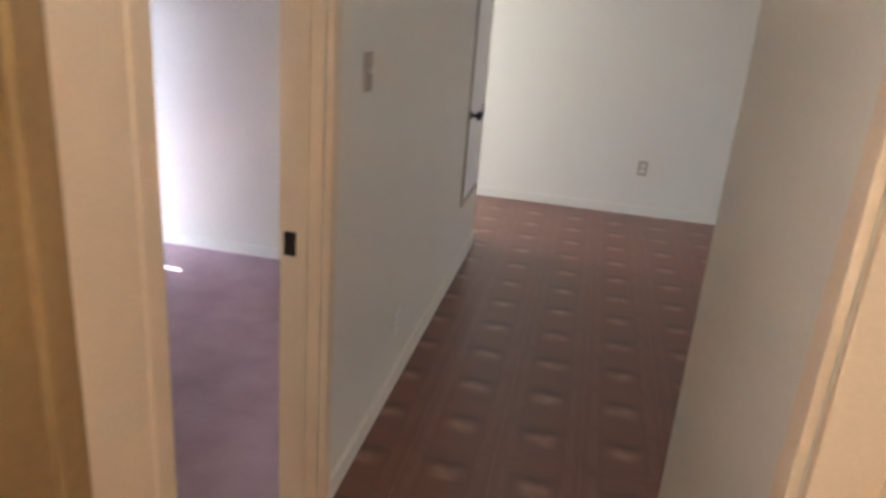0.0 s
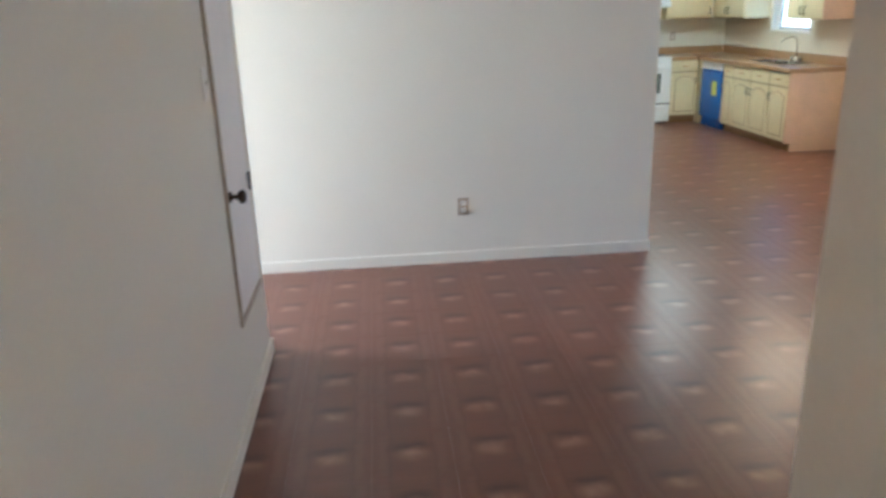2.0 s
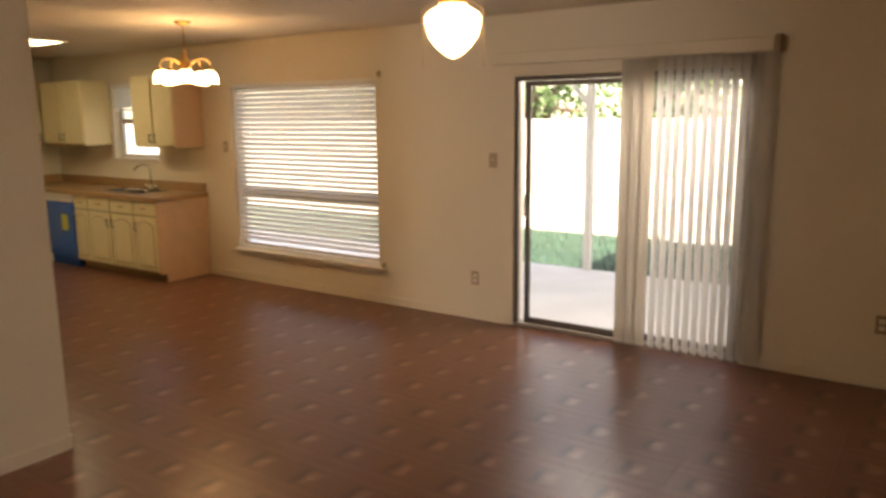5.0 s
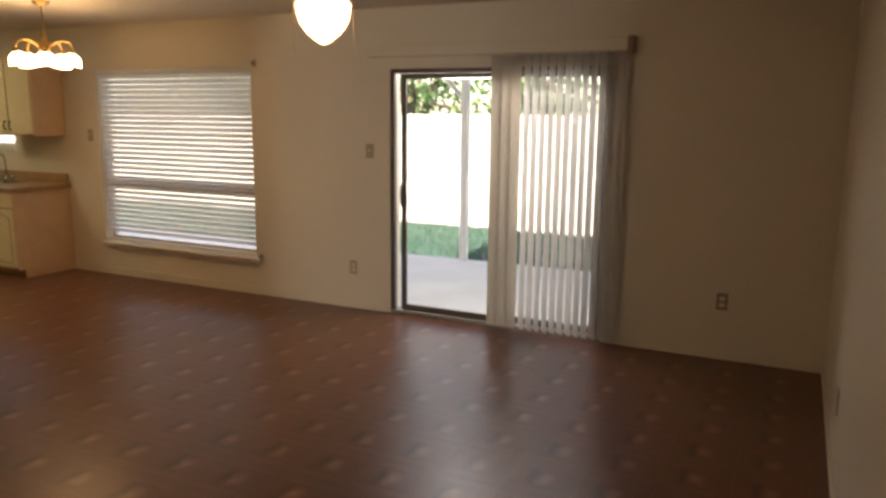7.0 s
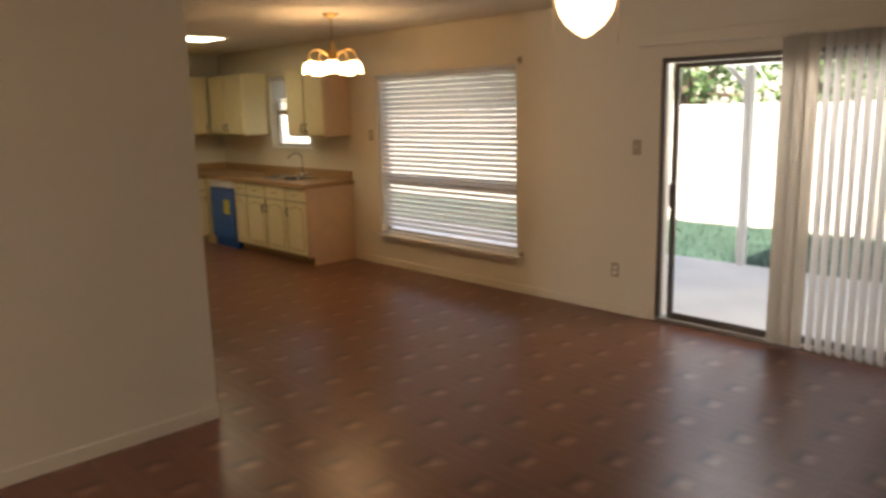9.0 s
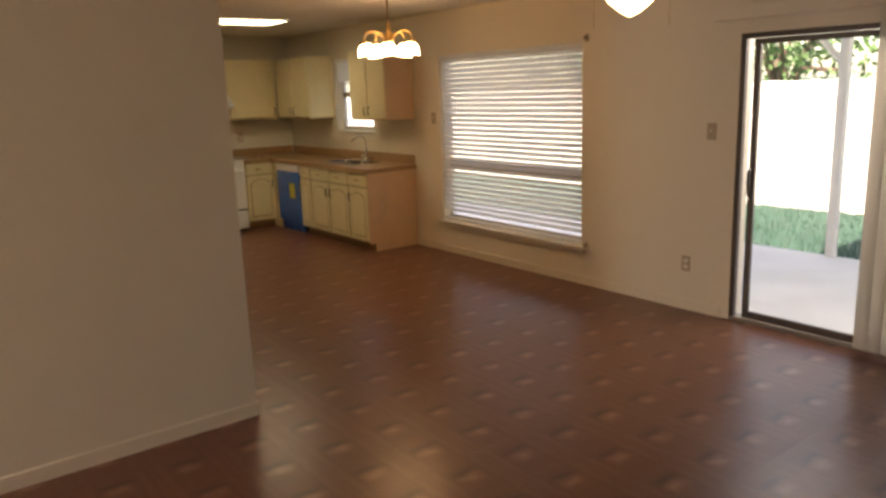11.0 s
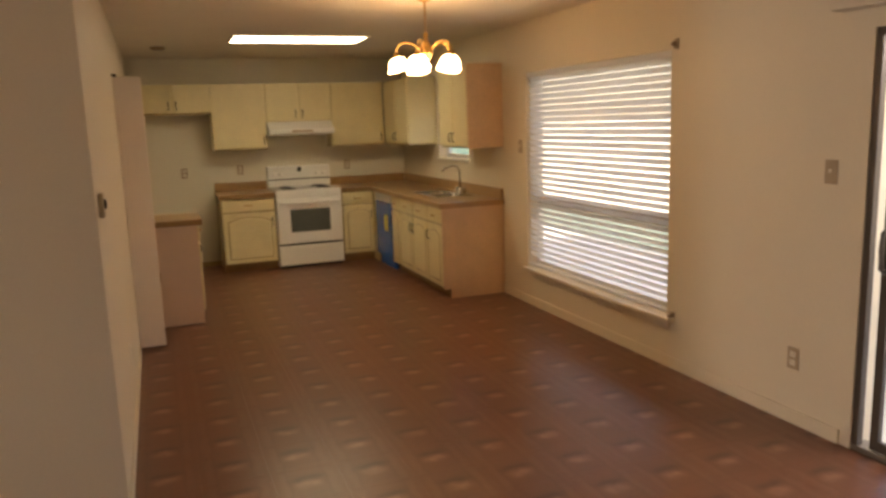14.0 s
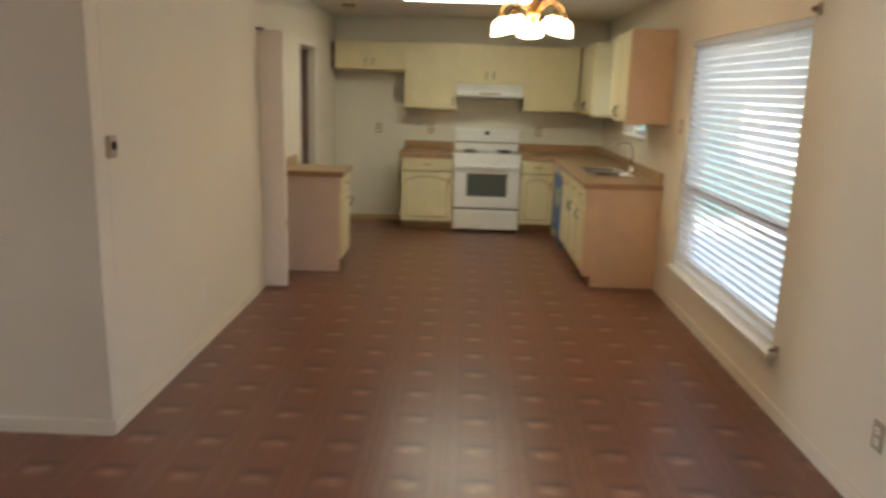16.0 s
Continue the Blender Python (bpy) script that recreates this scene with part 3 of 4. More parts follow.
# ---- kitchen cabinets ----
def pull(face, u, v, parent, upright=True):
    """A curved dark brass bail handle."""
    a = 0.042
    pts = [(-a, 0.002), (-a * 0.85, 0.02), (0, 0.028), (a * 0.85, 0.02), (a, 0.002)]
    pts = [face(u, v + s, w) if upright else face(u + s, v, w) for s, w in pts]
    part("handle", tube(pts, 0.0065, 8), M["brass"] if not upright else M["dark"], parent, "dark antique brass pull", True)


def cab_door(face, u0, u1, v0, v1, parent, hu=None, hv=None, rise=0.05, plain=False):
    d = part("door", slab(face, u0, u1, v0, v1, 0.001, 0.019, 0.004), M["cream"], parent)
    m = 0.05
    if u1 - u0 > 0.2 and not plain:
        part("groove", arched(face, u0 + m - 0.009, u1 - m + 0.009, v0 + m - 0.009, v1 - m + 0.009, rise, 0.0185, 0.0205), M["groove"], d, "darker routed groove")
        part("raised_panel", arched(face, u0 + m, u1 - m, v0 + m, v1 - m, rise, 0.0188, 0.025), M["cream"], d)
    if hu is not None:
        pull(lambda u, v, w: face(u, v, w + 0.019), hu, hv, d)
    return d


def drawer(face, u0, u1, v0, v1, parent, handle=True):
    d = part("drawer_front", slab(face, u0, u1, v0, v1, 0.001, 0.019, 0.005), M["cream"], parent)
    part("raised_panel", slab(face, u0 + 0.03, u1 - 0.03, v0 + 0.025, v1 - 0.025, 0.0188, 0.023, 0.003), M["cream"], d)
    if handle:
        pull(lambda u, v, w: face(u, v, w + 0.021), (u0 + u1) / 2, (v0 + v1) / 2, d, False)
    return d


CT = 0.885       # top of the counter


def base_unit(face, depth, u0, u1, doors, label, with_drawer=True, group="base cabinets"):
    t = thing("base_cabinet", face((u0 + u1) / 2, 0, -depth / 2), label, "cabinet", group)
    # body coloured dark, so the gaps around doors and drawers look shaded
    part("body", slab(face, u0 + 0.001, u1 - 0.001, 0.09, CT - 0.04, -depth, 0.0, 0.002), M["face"], t)
    part("toe_kick", slab(face, u0 + 0.001, u1 - 0.001, 0.0, 0.089, -depth, -0.06), M["toe"], t)
    step = (u1 - u0) / doors
    top = CT - 0.21 if with_drawer else CT - 0.055
    for i in range(doors):
        a, b = u0 + step * i + 0.012, u0 + step * (i + 1) - 0.012
        hu = b - 0.03 if i % 2 == 0 else a + 0.03
        cab_door(face, a, b, 0.11, top, t, hu, top - 0.11)
        if with_drawer:
            drawer(face, a, b, top + 0.018, CT - 0.055, t)
    return t


def wall_unit(face, depth, u0, u1, z0, z1, doors, label, handles=True):
    t = thing("wall_cabinet", face((u0 + u1) / 2, z0, -depth / 2), label, "cabinet", "wall cabinets")
    part("body", slab(face, u0 + 0.001, u1 - 0.001, z0, z1, -depth, 0.0, 0.002), M["cream"], t)
    # thin brown slab, paints the shading below the cabinet
    part("underside", slab(face, u0 + 0.004, u1 - 0.004, z0 - 0.012, z0 - 0.001, -depth + 0.002, -0.003), M["groove"], t, "brown underside with its shading put into the colour")
    step = (u1 - u0) / doors
    for i in range(doors):
        a, b = u0 + step * i + 0.01, u0 + step * (i + 1) - 0.01
        if doors == 2:
            hu = b - 0.03 if i == 0 else a + 0.03
        else:
            hu = b - 0.03
        cab_door(face, a, b, z0 + 0.012, z1 - 0.012, t, hu if handles else None, z0 + min(0.085, (z1 - z0) / 2), plain=True)
    return t


FB = on_back(5.30)
FEB = on_east(2.62)
base_unit(FB, YB - 5.302, 0.86, 1.455, 1, "cream base cabinet with one arched door and a drawer")
base_unit(FB, YB - 5.302, 2.225, 2.615, 1, "narrow cream base cabinet between range and corner")
end_unit = base_unit(FEB, XE - 2.622, 3.01, 3.40, 1, "cream base cabinet at the end of the sink run")
base_unit(FEB, XE - 2.622, 3.40, 4.26, 2, "cream double sink base cabinet with arched doors")
base_unit(FEB, XE - 2.622, 4.26, 4.55, 1, "narrow cream base cabinet beside the dishwasher")
part("end_panel", box(2.675, XE - 0.003, 2.985, 3.008, 0.0, 0.09, bm=box(2.605, XE - 0.003, 2.985, 3.008, 0.09, CT - 0.04)), M["oak"], end_unit, "pale pinkish wood end panel")
cn = thing("corner_cabinet", (2.92, 5.5, 0), "cream blind corner base cabinet under the counter", "cabinet")
part("body", box(2.622, XE - 0.003, 5.17, YB - 0.003, 0.0, CT - 0.042, 0.002), M["cream"], cn)

dw = thing("dishwasher", (2.9, 4.86, 0), "dishwasher still wrapped in blue protective film", "dishwasher")
part("body", box(2.66, XE - 0.01, 4.56, 5.16, 0.02, CT - 0.045, 0.003), M["black"], dw)
dwd = part("door", slab(FEB, 4.565, 5.155, 0.12, 0.74, -0.03, 0.025, 0.008), M["film"], dw, "blue film covered door")
part("control_panel", slab(FEB, 4.565, 5.155, 0.745, CT - 0.048, -0.03, 0.025, 0.006), M["enamel"], dw, "white control strip")
part("kick_plate", slab(FEB, 4.57, 5.15, 0.0, 0.115, -0.055, -0.01, 0.004), M["film"], dw)
part("sticker", slab(FEB, 4.68, 4.82, 0.42, 0.60, 0.0251, 0.0262), M["sticker"], dwd, "yellow-green sticker")

# worktops
wt = thing("worktop", (2.9, 4.4, CT - 0.04), "tan laminate worktop with backsplash along the sink wall", "worktop")
SINK = (2.74, 3.10, 3.48, 4.24)
bmw = bmesh.new()
for q in ((2.585, SINK[0], 2.97, 5.28), (SINK[1], XE - 0.002, 2.97, 5.28), (SINK[0], SINK[1], 2.97, SINK[2]), (SINK[0], SINK[1], SINK[3], 5.28), (2.226, XE - 0.002, 5.28, YB - 0.002)):
    box(*q, CT - 0.04, CT, bm=bmw)
bmesh.ops.remove_doubles(bmw, verts=bmw.verts, dist=1e-4)
part("top", bmw, M["laminate"], wt)
part("front_edge", box(2.577, 2.584, 2.962, 5.28, CT - 0.045, CT + 0.002, 0.002), M["lamedge"], wt)
part("end_edge", box(2.577, XE - 0.003, 2.961, 2.969, CT - 0.045, CT + 0.002, 0.002), M["lamedge"], wt)
part("backsplash", box(XE - 0.024, XE - 0.003, 2.985, YB - 0.03, CT + 0.001, CT + 0.10, 0.004), M["laminate"], wt)
part("backsplash", box(2.226, XE - 0.026, YB - 0.024, YB - 0.003, CT + 0.001, CT + 0.10, 0.004), M["laminate"], wt)
wt2 = thing("worktop", (1.15, 5.6, CT - 0.04), "short tan laminate worktop beside the range", "worktop")
part("top", box(0.845, 1.453, 5.265, YB - 0.002, CT - 0.04, CT, 0.003), M["laminate"], wt2)
part("front_edge", box(0.84, 1.453, 5.257, 5.264, CT - 0.045, CT + 0.002, 0.002), M["lamedge"], wt2)
part("backsplash", box(0.85, 1.453, YB - 0.024, YB - 0.003, CT + 0.001, CT + 0.10, 0.004), M["laminate"], wt2)

# sink and faucet
sk = thing("sink", (2.92, 3.86, CT - 0.16), "stainless double bowl kitchen sink set in the worktop", "sink")
for y0, y1 in ((3.50, 3.85), (3.87, 4.22)):
    bms = box(2.76, 3.08, y0, y1, CT - 0.165, CT + 0.002)
    bmesh.ops.delete(bms, geom=[max(bms.faces, key=lambda f: f.calc_center_median().z)], context='FACES')
    bmesh.ops.bevel(bms, geom=[e for e in bms.edges if len(e.link_faces) == 2], offset=0.03, segments=3, affect='EDGES')
    bmesh.ops.solidify(bms, geom=bms.faces[:], thickness=0.002)
    part("bowl", bms, M["steel"], sk, smooth=True)
bmr = bmesh.new()
for q in ((2.73, 2.765, 3.47, 4.25), (3.075, 3.12, 3.47, 4.25), (2.765, 3.075, 3.47, 3.503), (2.765, 3.075, 4.217, 4.25), (2.765, 3.075, 3.845, 3.875)):
    box(*q, CT + 0.001, CT + 0.006, bm=bmr)
part("rim", bmr, M["steel"], sk)
fc = thing("faucet", (3.13, 3.86, CT), "chrome swan-neck kitchen faucet", "faucet")
part("base", lathe([(0.03, 0), (0.03, 0.012), (0.018, 0.03), (0.014, 0.05)], (3.145, 3.86, CT + 0.006), 20), M["steel"], fc, smooth=True)
part("spout", tube([(3.145, 3.86, CT + 0.05), (3.145, 3.86, CT + 0.22), (3.12, 3.86, CT + 0.27), (3.06, 3.86, CT + 0.285), (2.98, 3.86, CT + 0.26), (2.95, 3.86, CT + 0.23)], 0.011, 10), M["steel"], fc, smooth=True)
for dy in (-0.09, 0.09):
    part("tap_handle", lathe([(0.02, 0), (0.016, 0.02), (0.024, 0.035), (0.02, 0.05), (0.004, 0.055)], (3.15, 3.86 + dy, CT + 0.006), 14), M["steel"], fc, smooth=True)

# wall cabinets
FBU = on_back(YB - 0.32)
FEU = on_east(XE - 0.33)
fridge_unit = wall_unit(FBU, 0.318, 0.05, 0.86, 1.80, 2.11, 2, "cream cabinet above the refrigerator alcove")
# added black block, imitates the darkness of the open gap
part("gap_filler", box(0.003, 0.048, YB - 0.26, YB - 0.004, 1.80, 2.10), M["black"], fridge_unit, "black block standing for the shade in the gap")
wall_unit(FBU, 0.318, 0.86, 1.46, 1.38, 2.11, 1, "tall cream wall cabinet beside the hood")
wall_unit(FBU, 0.318, 1.46, 2.22, 1.68, 2.11, 2, "short cream wall cabinet above the range hood")
wall_unit(FBU, 0.318, 2.22, 2.86, 1.38, 2.11, 1, "cream wall cabinet beside the corner")
wall_unit(FEU, 0.328, 4.68, 5.56, 1.38, 2.11, 2, "cream wall cabinet between corner and kitchen window")
end_wall_unit = wall_unit(FEU, 0.328, 2.99, 3.70, 1.38, 2.11, 2, "cream wall cabinet at the end of the sink wall")
part("side_panel", box(XE - 0.345, XE - 0.002, 2.968, 2.988, 1.372, 2.118, 0.002), M["oak"], end_wall_unit, "pale wood finished side")

# side cabinet
FL = on_west(0.50)
pn = base_unit(FL, 0.497, 3.22, 3.72, 1, "short beige side cabinet with drawer and door", True, "side cabinet")
part("side_panel", box(0.004, 0.503, 3.196, 3.218, 0.0, CT - 0.04, 0.002), M["pink"], pn, "plain pinkish-beige end panel")
wt3 = thing("worktop", (0.25, 3.45, CT - 0.04), "small tan laminate worktop on the side cabinet", "worktop")
part("top", box(0.003, 0.545, 3.17, 3.75, CT - 0.04, CT, 0.003), M["laminate"], wt3)
part("front_edge", box(0.003, 0.545, 3.162, 3.169, CT - 0.045, CT + 0.002, 0.002), M["lamedge"], wt3)
part("backsplash", box(0.003, 0.022, 3.18, 3.74, CT + 0.001, CT + 0.09, 0.003), M["laminate"], wt3)

# ---- range and hood ----
rg = thing("range", (1.84, 5.55, 0), "white freestanding electric range with coil burners", "range")
X0, X1, YF = 1.462, 2.218, 5.26
part("body", box(X0, X1, YF + 0.02, YB - 0.03, 0.03, 0.875, 0.004), M["enamel"], rg)
part("base", box(X0 + 0.02, X1 - 0.02, YF + 0.05, YB - 0.06, 0.0, 0.03), M["black"], rg, "black recessed base")
part("cooktop", box(X0 - 0.002, X1 + 0.002, YF, YB - 0.03, 0.876, 0.90, 0.008), M["enamel"], rg)
bg = part("backguard", box(X0, X1, YB - 0.10, YB - 0.015, 0.90, 1.15, 0.012), M["enamel"], rg)
part("badge", lathe([(0.028, 0), (0.028, 0.004), (0.001, 0.004)], (1.84, YB - 0.101, 1.105), 20, m=Matrix.Rotation(radians(90), 4, 'X')), M["black"], bg, "dark oval emblem")
part("gap_line", box(X0 + 0.004, X1 - 0.004, YB - 0.104, YB - 0.10, 0.985, 0.998), M["black"], bg)
for u in (1.54, 1.62, 2.06, 2.14):
    part("control_knob", lathe([(0.02, 0), (0.019, 0.018), (0.012, 0.022), (0.001, 0.022)], (u, YB - 0.101, 1.05), 16, m=Matrix.Rotation(radians(90), 4, 'X')), M["enamel"], bg, smooth=True)
for u, y, r in ((1.64, 5.42, 0.10), (2.04, 5.42, 0.08), (1.64, 5.68, 0.08), (2.04, 5.68, 0.10)):
    bn = part("drip_pan", lathe([(r + 0.015, 0.0), (r + 0.012, 0.006), (r, 0.004), (0.01, 0.001)], (u, y, 0.9005), 28), M["steel"], rg, smooth=True)
    pts = [(u + (0.02 + (r - 0.025) * k / 54) * math.cos(k * 0.35), y + (0.02 + (r - 0.025) * k / 54) * math.sin(k * 0.35), 0.912) for k in range(55)]
    part("coil", tube(pts, 0.005, 6), M["black"], bn, "black heating coil", True)
FR = on_back(YF + 0.02)
od = part("oven_door", slab(FR, X0 + 0.006, X1 - 0.006, 0.285, 0.80, 0.001, 0.04, 0.008), M["enamel"], rg)
part("oven_window", slab(FR, X0 + 0.15, X1 - 0.15, 0.42, 0.68, 0.0401, 0.0425, 0.004), M["ovenglass"], od, "dark greenish oven glass")
hb = tube([FR(X0 + 0.05, 0.765, 0.04), FR(X0 + 0.05, 0.765, 0.075), FR(X0 + 0.08, 0.765, 0.082), FR(X1 - 0.08, 0.765, 0.082), FR(X1 - 0.05, 0.765, 0.075), FR(X1 - 0.05, 0.765, 0.04)], 0.012, 10)
part("door_handle", hb, M["enamel"], od, smooth=True)
part("front_panel", slab(FR, X0 + 0.003, X1 - 0.003, 0.808, 0.872, 0.001, 0.022, 0.004), M["enamel"], rg)
dr = part("storage_drawer", slab(FR, X0 + 0.006, X1 - 0.006, 0.035, 0.262, 0.001, 0.036, 0.008), M["enamel"], rg)
part("drawer_pull", slab(FR, X0 + 0.1, X1 - 0.1, 0.215, 0.235, 0.0361, 0.046, 0.006), M["enamel"], dr)
part("shadow_gap", slab(FR, X0 + 0.006, X1 - 0.006, 0.263, 0.284, 0.001, 0.012), M["black"], rg)

hd = thing("range_hood", (1.84, 5.65, 1.515), "white metal under-cabinet range hood", "range hood")
bmh = bmesh.new()
prof = [(YB - 0.003, 1.525), (YB - 0.48, 1.525), (YB - 0.50, 1.54), (YB - 0.50, 1.585), (YB - 0.34, 1.675), (YB - 0.003, 1.675)]
a = [bmh.verts.new((1.465, y, z)) for y, z in prof]
b = [bmh.verts.new((2.215, y, z)) for y, z in prof]
bmh.faces.new(a), bmh.faces.new(b)
for i in range(len(prof)):
    bmh.faces.new((a[i], a[(i + 1) % 6], b[(i + 1) % 6], b[i]))
part("canopy", bmh, M["enamel"], hd)
part("filter", box(1.52, 2.16, YB - 0.44, YB - 0.06, 1.517, 1.524), M["steel"], hd, "grey mesh filter")
part("switch_strip", box(1.72, 1.96, YB - 0.505, YB - 0.5, 1.55, 1.575, 0.002), M["plastic"], hd)

# ---- lamps ----
fl = thing("fluorescent_light", (1.58, 3.93, CEIL - 0.06), "lit fluorescent ceiling light with a white diffuser", "ceiling light")
TR = (0.95, 2.19, 3.60, 4.16)
rim = bmesh.new()
for q in ((TR[0], TR[1], TR[2], TR[2] + 0.025), (TR[0], TR[1], TR[3] - 0.025, TR[3]), (TR[0], TR[0] + 0.025, TR[2] + 0.025, TR[3] - 0.025), (TR[1] - 0.025, TR[1], TR[2] + 0.025, TR[3] - 0.025)):
    box(*q, CEIL - 0.014, CEIL - 0.001, bm=rim)
part("frame", rim, M["white"], fl)
part("diffuser", box(TR[0] + 0.026, TR[1] - 0.026, TR[2] + 0.026, TR[3] - 0.026, CEIL - 0.012, CEIL - 0.002), M["lamp"], fl, "glowing white diffuser")
sm = thing("ceiling_vent", (0.35, 4.69, CEIL - 0.03), "small round dark-rimmed ceiling fitting", "ceiling vent")
part("base", lathe([(0.07, 0.0), (0.075, -0.012), (0.05, -0.03), (0.001, -0.031)], (0.35, 4.69, CEIL - 0.001), 24), M["plasticdark"], sm, smooth=True)

CX, CY = 1.96, 1.50
ch = thing("chandelier", (CX, CY, CEIL - 0.5), "brass five-arm chandelier with lit frosted tulip shades", "chandelier")
part("canopy", lathe([(0.065, 0), (0.062, -0.012), (0.03, -0.03), (0.008, -0.036)], (CX, CY, CEIL - 0.001), 24), M["brass"], ch, smooth=True)
part("stem", tube([(CX, CY, CEIL - 0.03), (CX, CY, CEIL - 0.25)], 0.006, 8), M["brass"], ch)
part("hub", lathe([(0.006, 0.10), (0.02, 0.08), (0.014, 0.05), (0.035, 0.01), (0.045, -0.03), (0.03, -0.07), (0.012, -0.09), (0.016, -0.105), (0.002, -0.12)], (CX, CY, 2.10), 20), M["brass"], ch, smooth=True)
for i in range(5):
    an = 2 * math.pi * i / 5 + 0.3
    ux, uy = math.cos(an), math.sin(an)
    arm = [(0.03, 2.08), (0.055, 2.10), (0.09, 2.125), (0.135, 2.135), (0.178, 2.12), (0.197, 2.09), (0.197, 2.06)]
    am = part("arm", tube([(CX + r * ux, CY + r * uy, z) for r, z in arm], 0.006, 8), M["brass"], ch, smooth=True)
    tilt = Matrix.Rotation(radians(14), 3, Vector((-uy, ux, 0))).to_4x4()
    pos = (CX + 0.197 * ux, CY + 0.197 * uy, 2.035)
    part("socket", lathe([(0.012, 0.035), (0.022, 0.02), (0.026, 0.0), (0.022, -0.005)], pos, 14, m=tilt), M["brass"], am, smooth=True)
    part("shade", lathe([(0.026, 0.004), (0.050, -0.012), (0.064, -0.036), (0.067, -0.058), (0.080, -0.082), (0.076, -0.083), (0.056, -0.058), (0.02, -0.016)], pos, 20, m=tilt), M["shade"], ch, "glowing frosted glass tulip shade", True)

GX, GY, GZ = 0.455, -2.073, 1.868
gl = thing("pendant_globe_light", (GX, GY, GZ), "lit schoolhouse opal glass globe on a brass fitter", "ceiling light")
K = 0.92
part("globe", lathe([(r * K, z * K) for r, z in ((0.004, 0.0), (0.03, 0.012), (0.07, 0.045), (0.098, 0.085), (0.108, 0.125), (0.112, 0.155), (0.100, 0.175), (0.075, 0.19), (0.055, 0.20), (0.052, 0.212))], (GX, GY, GZ), 32), M["globe"], gl, "glowing white opal glass globe", True)
part("fitter", lathe([(r * K, z * K) for r, z in ((0.056, 0.205), (0.06, 0.21), (0.06, 0.245), (0.04, 0.26), (0.012, 0.27))], (GX, GY, GZ), 28), M["brass"], gl, smooth=True)
part("stem", tube([(GX, GY, GZ + 0.235), (GX, GY, CEIL - 0.03)], 0.012, 10), M["brass"], gl)
part("canopy", lathe([(0.02, -0.04), (0.06, -0.02), (0.065, 0.0)], (GX, GY, CEIL - 0.001), 24), M["brass"], gl, smooth=True)
for dx, dy in ((0.045, -0.045), (-0.03, 0.055)):
    part("pull_chain", tube([(GX + dx * K, GY + dy * K, GZ + 0.205), (GX + dx * 1.75, GY + dy * 1.75, GZ + 0.175), (GX + dx * 1.78, GY + dy * 1.78, GZ - 0.03)], 0.0011, 5), M["plastic"], gl)

hl = thing("hall_light", (-1.85, -6.1, CEIL - 0.12), "lit round hall ceiling light behind the doorway", "ceiling light")
part("pan", lathe([(0.15, 0.0), (0.15, -0.02), (0.13, -0.03)], (-1.85, -6.1, CEIL - 0.001), 28), M["brass"], hl, smooth=True)
part("glass_bowl", lathe([(0.13, -0.03), (0.12, -0.07), (0.08, -0.10), (0.002, -0.115)], (-1.85, -6.1, CEIL - 0.001), 28), M["hallglass"], hl, "glowing opal glass bowl", True)

# ---- bedroom curtain ----
cu = thing("curtain", (-4.62, -2.95, 0.26), "dark brown curtain hanging short of the bedroom floor", "curtain")
bmc = bmesh.new()
rows = []
for z in (0.26, 0.8, 1.5, 2.12):
    rows.append([bmc.verts.new((-4.66 + 0.025 * math.sin(i * 1.3), -3.75 + 1.43 * i / 40, z)) for i in range(41)])
for a, b in zip(rows, rows[1:]):
    for i in range(40):
        bmc.faces.new((a[i], a[i + 1], b[i + 1], b[i]))
bmesh.ops.solidify(bmc, geom=bmc.faces[:], thickness=0.003)
part("cloth", bmc, M["curtain"], cu, smooth=True)
part("rod", tube([(-4.66, -3.85, 2.13), (-4.66, -2.15, 2.13)], 0.012, 8), M["dark"], cu)
for y in (-3.8, -2.2):
    part("bracket", box(-4.738, -4.65, y - 0.01, y + 0.01, 2.10, 2.15), M["dark"], cu)
bd = thing("bedroom_window", (-4.8, -2.9, 0), "bright glazed bedroom door behind the curtain", "window", kind="structure")
for q in ((-3.599, -3.54), (-2.26, -2.201)):
    part("stile", box(-4.83, -4.78, *q, 0.0, 2.049, 0.003), M["white"], bd)
pane("pane", box(-4.808, -4.802, -3.54, -2.26, 0.0, 2.049), bd)

# ---- garden ----
structure("ground", box(-400, 600, -400, 500, -0.30, -0.12), M["grass"], "mown green lawn reaching into the distance", "ground")
structure("patio", box(XE + 0.165, 5.75, -6.0, 7.0, -0.12, -0.03), M["concrete"], "pale concrete patio slab outside the sliding door", "patio")
rf = thing("patio_roof", (4.6, 0, 2.3), "white painted covered patio roof on posts", "patio roof")
part("deck", box(XE + 0.17, 6.0, -6.0, 0.35, 2.42, 2.5), M["white"], rf)
part("beam", box(5.62, 5.76, -6.0, 0.35, 2.16, 2.30, 0.004), M["white"], rf)
for k in range(8):
    y = -5.9 + 0.8 * k
    part("rafter", box(XE + 0.17, 5.98, y, y + 0.045, 2.30, 2.42), M["white"], rf)
for y in (-5.6, -3.0, -0.33):
    part("post", box(5.66, 5.74, y - 0.04, y + 0.04, -0.03, 2.16, 0.006), M["white"], rf)
    part("brace", tube([(5.70, y, 1.75), (5.70, y + 0.38, 2.17)], 0.03, 6), M["white"], rf)
fn = thing("fence", (8.6, 0, -0.12), "tall sunlit pale wooden privacy fence", "fence")
pk = None
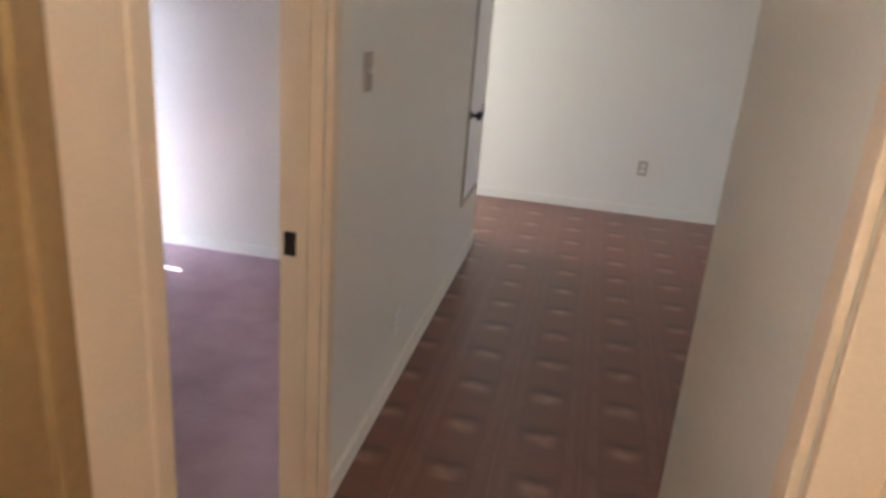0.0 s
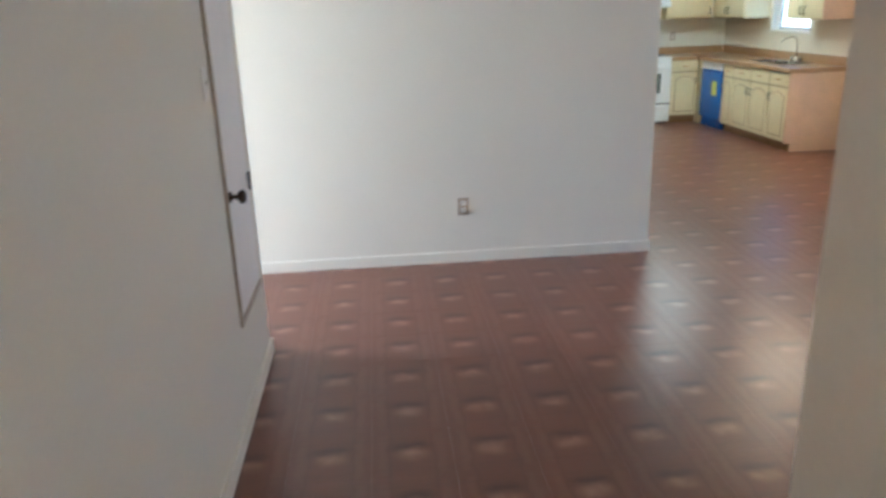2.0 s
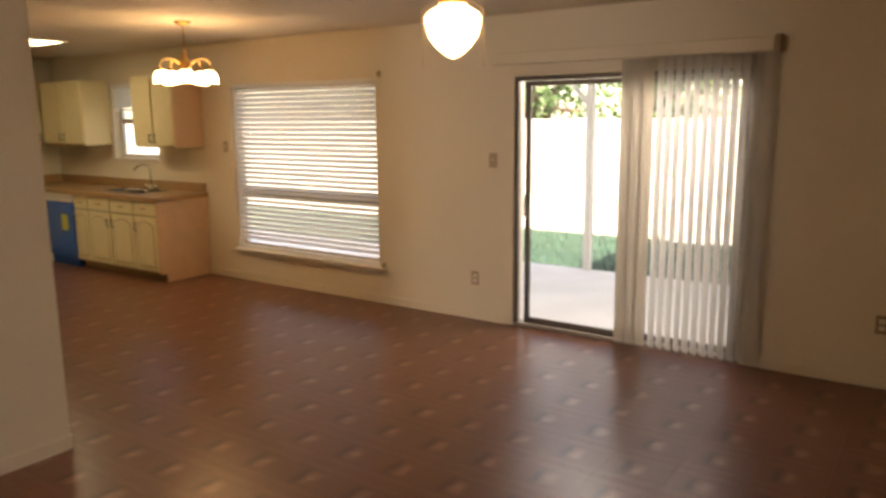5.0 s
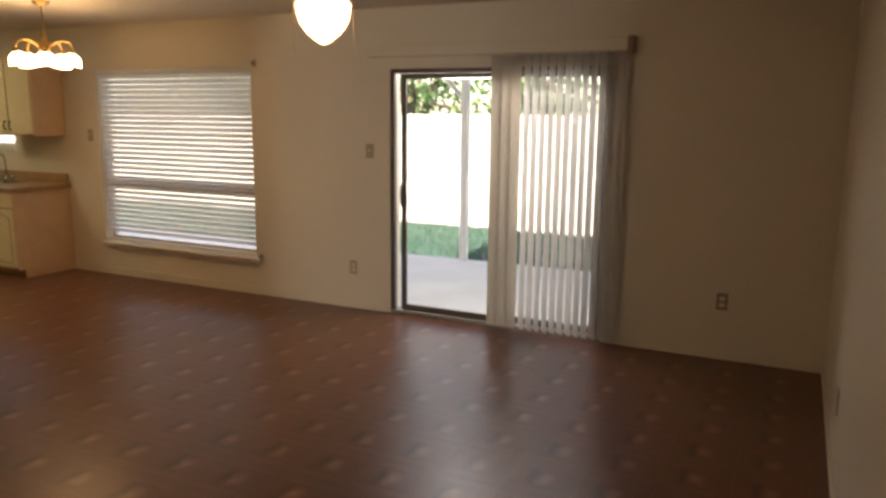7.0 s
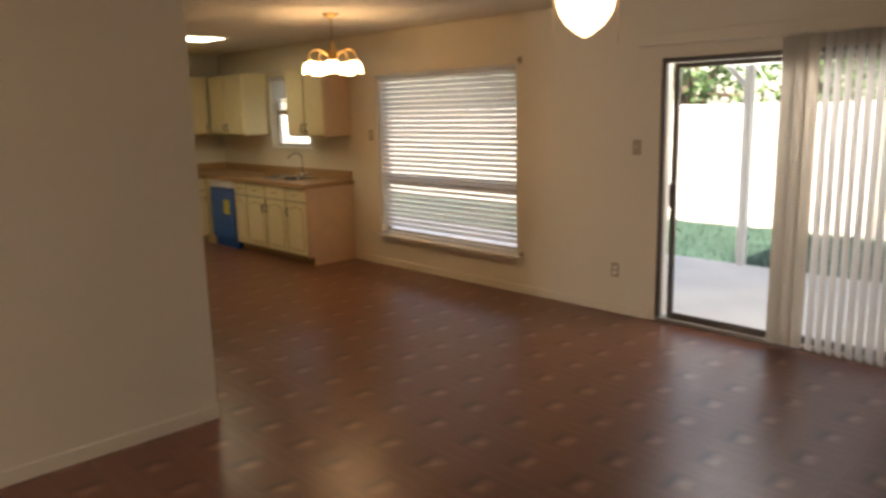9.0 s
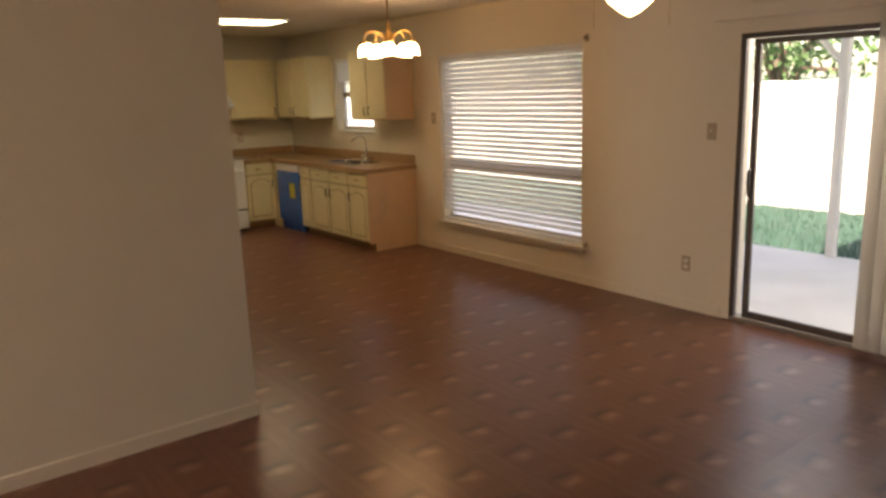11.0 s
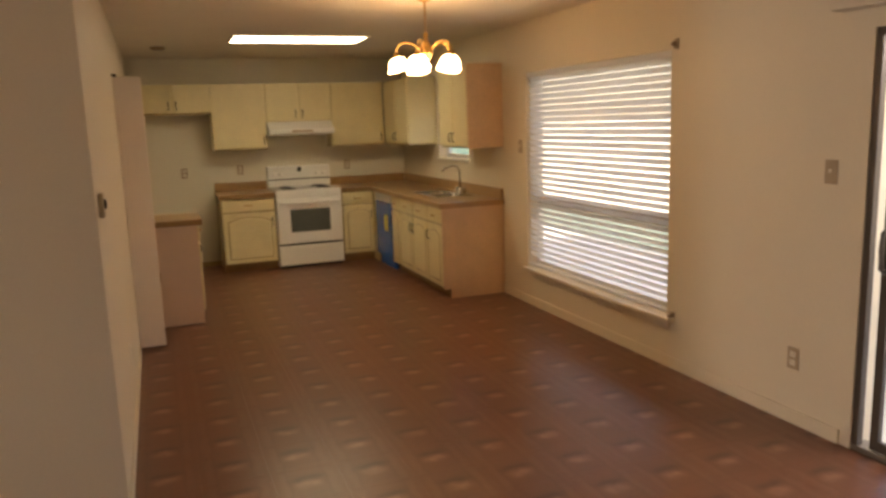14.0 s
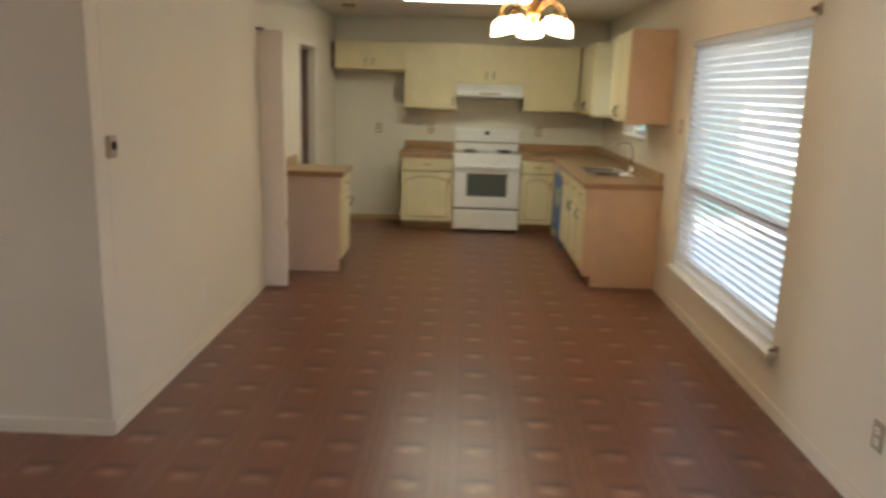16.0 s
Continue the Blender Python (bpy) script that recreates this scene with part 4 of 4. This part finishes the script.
for k in range(170):
    y = -8.5 + 0.145 * k
    h = 1.62 + 0.02 * math.sin(k * 1.7)
    if pk is None:
        pk = part("picket", box(8.6, 8.62, -0.069 + y, 0.069 + y, -0.12, h, 0.003), M["fence"], fn)
        first = y
    else:
        ob = new("picket", pk.data)
        ob.parent = fn
        ob.location = (random.uniform(-0.004, 0.004), y - first, random.uniform(-0.015, 0.015))
for z in (0.25, 1.3):
    part("rail", box(8.622, 8.66, -8.6, 16.2, z, z + 0.09), M["fence"], fn)

# grass tufts between slab and fence
bmg = []
faces = []
for k in range(9000):
    x, y = random.uniform(5.78, 8.55), random.uniform(-4.5, 5.0)
    h, a, w = random.uniform(0.05, 0.11), random.uniform(0, 6.28), 0.006
    dx, dy = math.cos(a), math.sin(a)
    i = len(bmg)
    bmg += [(x - dx * w, y - dy * w, -0.121), (x + dx * w, y + dy * w, -0.121), (x + dy * 0.03, y - dx * 0.03, -0.12 + h)]
    faces.append((i, i + 1, i + 2))
me = bpy.data.meshes.new("grass")
me.from_pydata(bmg, [], faces)
me.materials.append(M["blade"])
tagged(new("grass", me), "short green grass blades between patio and fence", "grass", kind="stuff")


def tree(x, y, height, spread, seed):
    rnd = random.Random(seed)
    t = thing("tree", (x, y, -0.12), "leafy green garden tree behind the fence", "tree", "garden trees")
    bm = tube([(x, y, -0.12), (x + 0.05, y, height * 0.3), (x - 0.05, y + 0.1, height * 0.55)], 0.13, 9)
    limbs = []
    for k in range(9):
        a, up = rnd.uniform(0, 6.28), rnd.uniform(0.35, 0.95)
        tip = (x + spread * 0.8 * math.cos(a), y + spread * 0.8 * math.sin(a), height * up)
        mid = (x + spread * 0.3 * math.cos(a), y + spread * 0.3 * math.sin(a), height * (0.3 + 0.35 * up))
        tube([(x, y, height * 0.3), mid, tip], 0.04, 6, bm)
        limbs.append(Vector(tip)), limbs.append(Vector(mid))
    part("trunk", bm, M["bark"], t, smooth=True)
    vs, fs = [], []
    for k in range(1900):
        c = rnd.choice(limbs) + Vector([rnd.gauss(0, spread * 0.24) for _ in range(3)])
        n = Vector([rnd.gauss(0, 1) for _ in range(3)]).normalized()
        u = n.orthogonal().normalized()
        v = n.cross(u)
        s = rnd.uniform(0.05, 0.10)
        i = len(vs)
        o = ORIGIN[t]
        vs += [tuple(c - o - u * s), tuple(c - o + v * s * 0.5), tuple(c - o + u * s), tuple(c - o - v * s * 0.5)]
        fs.append((i, i + 1, i + 2, i + 3))
    me = bpy.data.meshes.new("crown")
    me.from_pydata(vs, [], fs)
    me.materials.append(M["leaf"])
    ob = new("crown", me)
    ob.parent = t
    return t


for i, (x, y, h, s) in enumerate(((11.0, 0.6, 3.6, 1.6), (11.6, 3.4, 4.0, 1.8), (11.2, -2.6, 3.5, 1.6), (12.0, 6.5, 4.2, 2.0), (11.4, -6.0, 4.0, 1.9), (13.5, 9.5, 4.5, 2.2))):
    tree(x, y, h, s, 11 + i)


# ---- floor tiles: those along the walk are single pieces, the rest is joined ----
def tile_verts(cx, cy, half=TILE / 2 - 0.0004):
    c = 0.0006
    return ([(cx + sx * half, cy + sy * half, -0.005) for sx, sy in ((-1, -1), (1, -1), (1, 1), (-1, 1))]
            + [(cx + sx * half, cy + sy * half, -0.00006) for sx, sy in ((-1, -1), (1, -1), (1, 1), (-1, 1))]
            + [(cx + sx * (half - c), cy + sy * (half - c), 0.0) for sx, sy in ((-1, -1), (1, -1), (1, 1), (-1, 1))])


TILE_FACES = [(8, 9, 10, 11)] + [(k + i, k + (i + 1) % 4, k + 4 + (i + 1) % 4, k + 4 + i) for k in (0, 4) for i in range(4)]
floor_ob = bpy.data.objects["floor"]
one = bpy.data.meshes.new("tile")
one.from_pydata(tile_verts(0, 0), [], TILE_FACES)
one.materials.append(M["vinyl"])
rest_v, rest_f, near = [], [], []
for i in range(-21, 11):
    for j in range(-25, 19):
        x, y = TX + i * TILE, TY + j * TILE
        room = (-0.1 < x < XE + 0.1 and -0.1 < y < YB + 0.1) or (XH - 0.1 < x < XE + 0.1 and YS - 0.1 < y < 0.1) or (XH - 0.1 < x < XR + 0.1 and -6.9 < y < YS)
        if not room and not (-5.95 < x < XH + 0.1 and -1.3 < y < 0.1) and not (-1.9 < x < 0.1 and 2.5 < y < YB):
            continue
        if (0.1 < x < 2.7 and -0.9 < y < 3.2) or (XH < x < 0.2 and -3.4 < y < -0.1):
            near.append((x, y))
        else:
            k = len(rest_v)
            rest_v += [(vx - TX, vy - TY, vz) for vx, vy, vz in tile_verts(x, y)]
            rest_f += [tuple(k + q for q in f) for f in TILE_FACES]
for x, y in near:
    ob = new("tile", one)
    ob.parent = floor_ob
    ob.location = (x, y, 0)
rest = bpy.data.meshes.new("tiles")
rest.from_pydata(rest_v, [], rest_f)
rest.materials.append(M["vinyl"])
rob = new("tiles", rest)
rob.parent = floor_ob
rob.location = (TX, TY, 0)
rob["kind"] = "stuff"
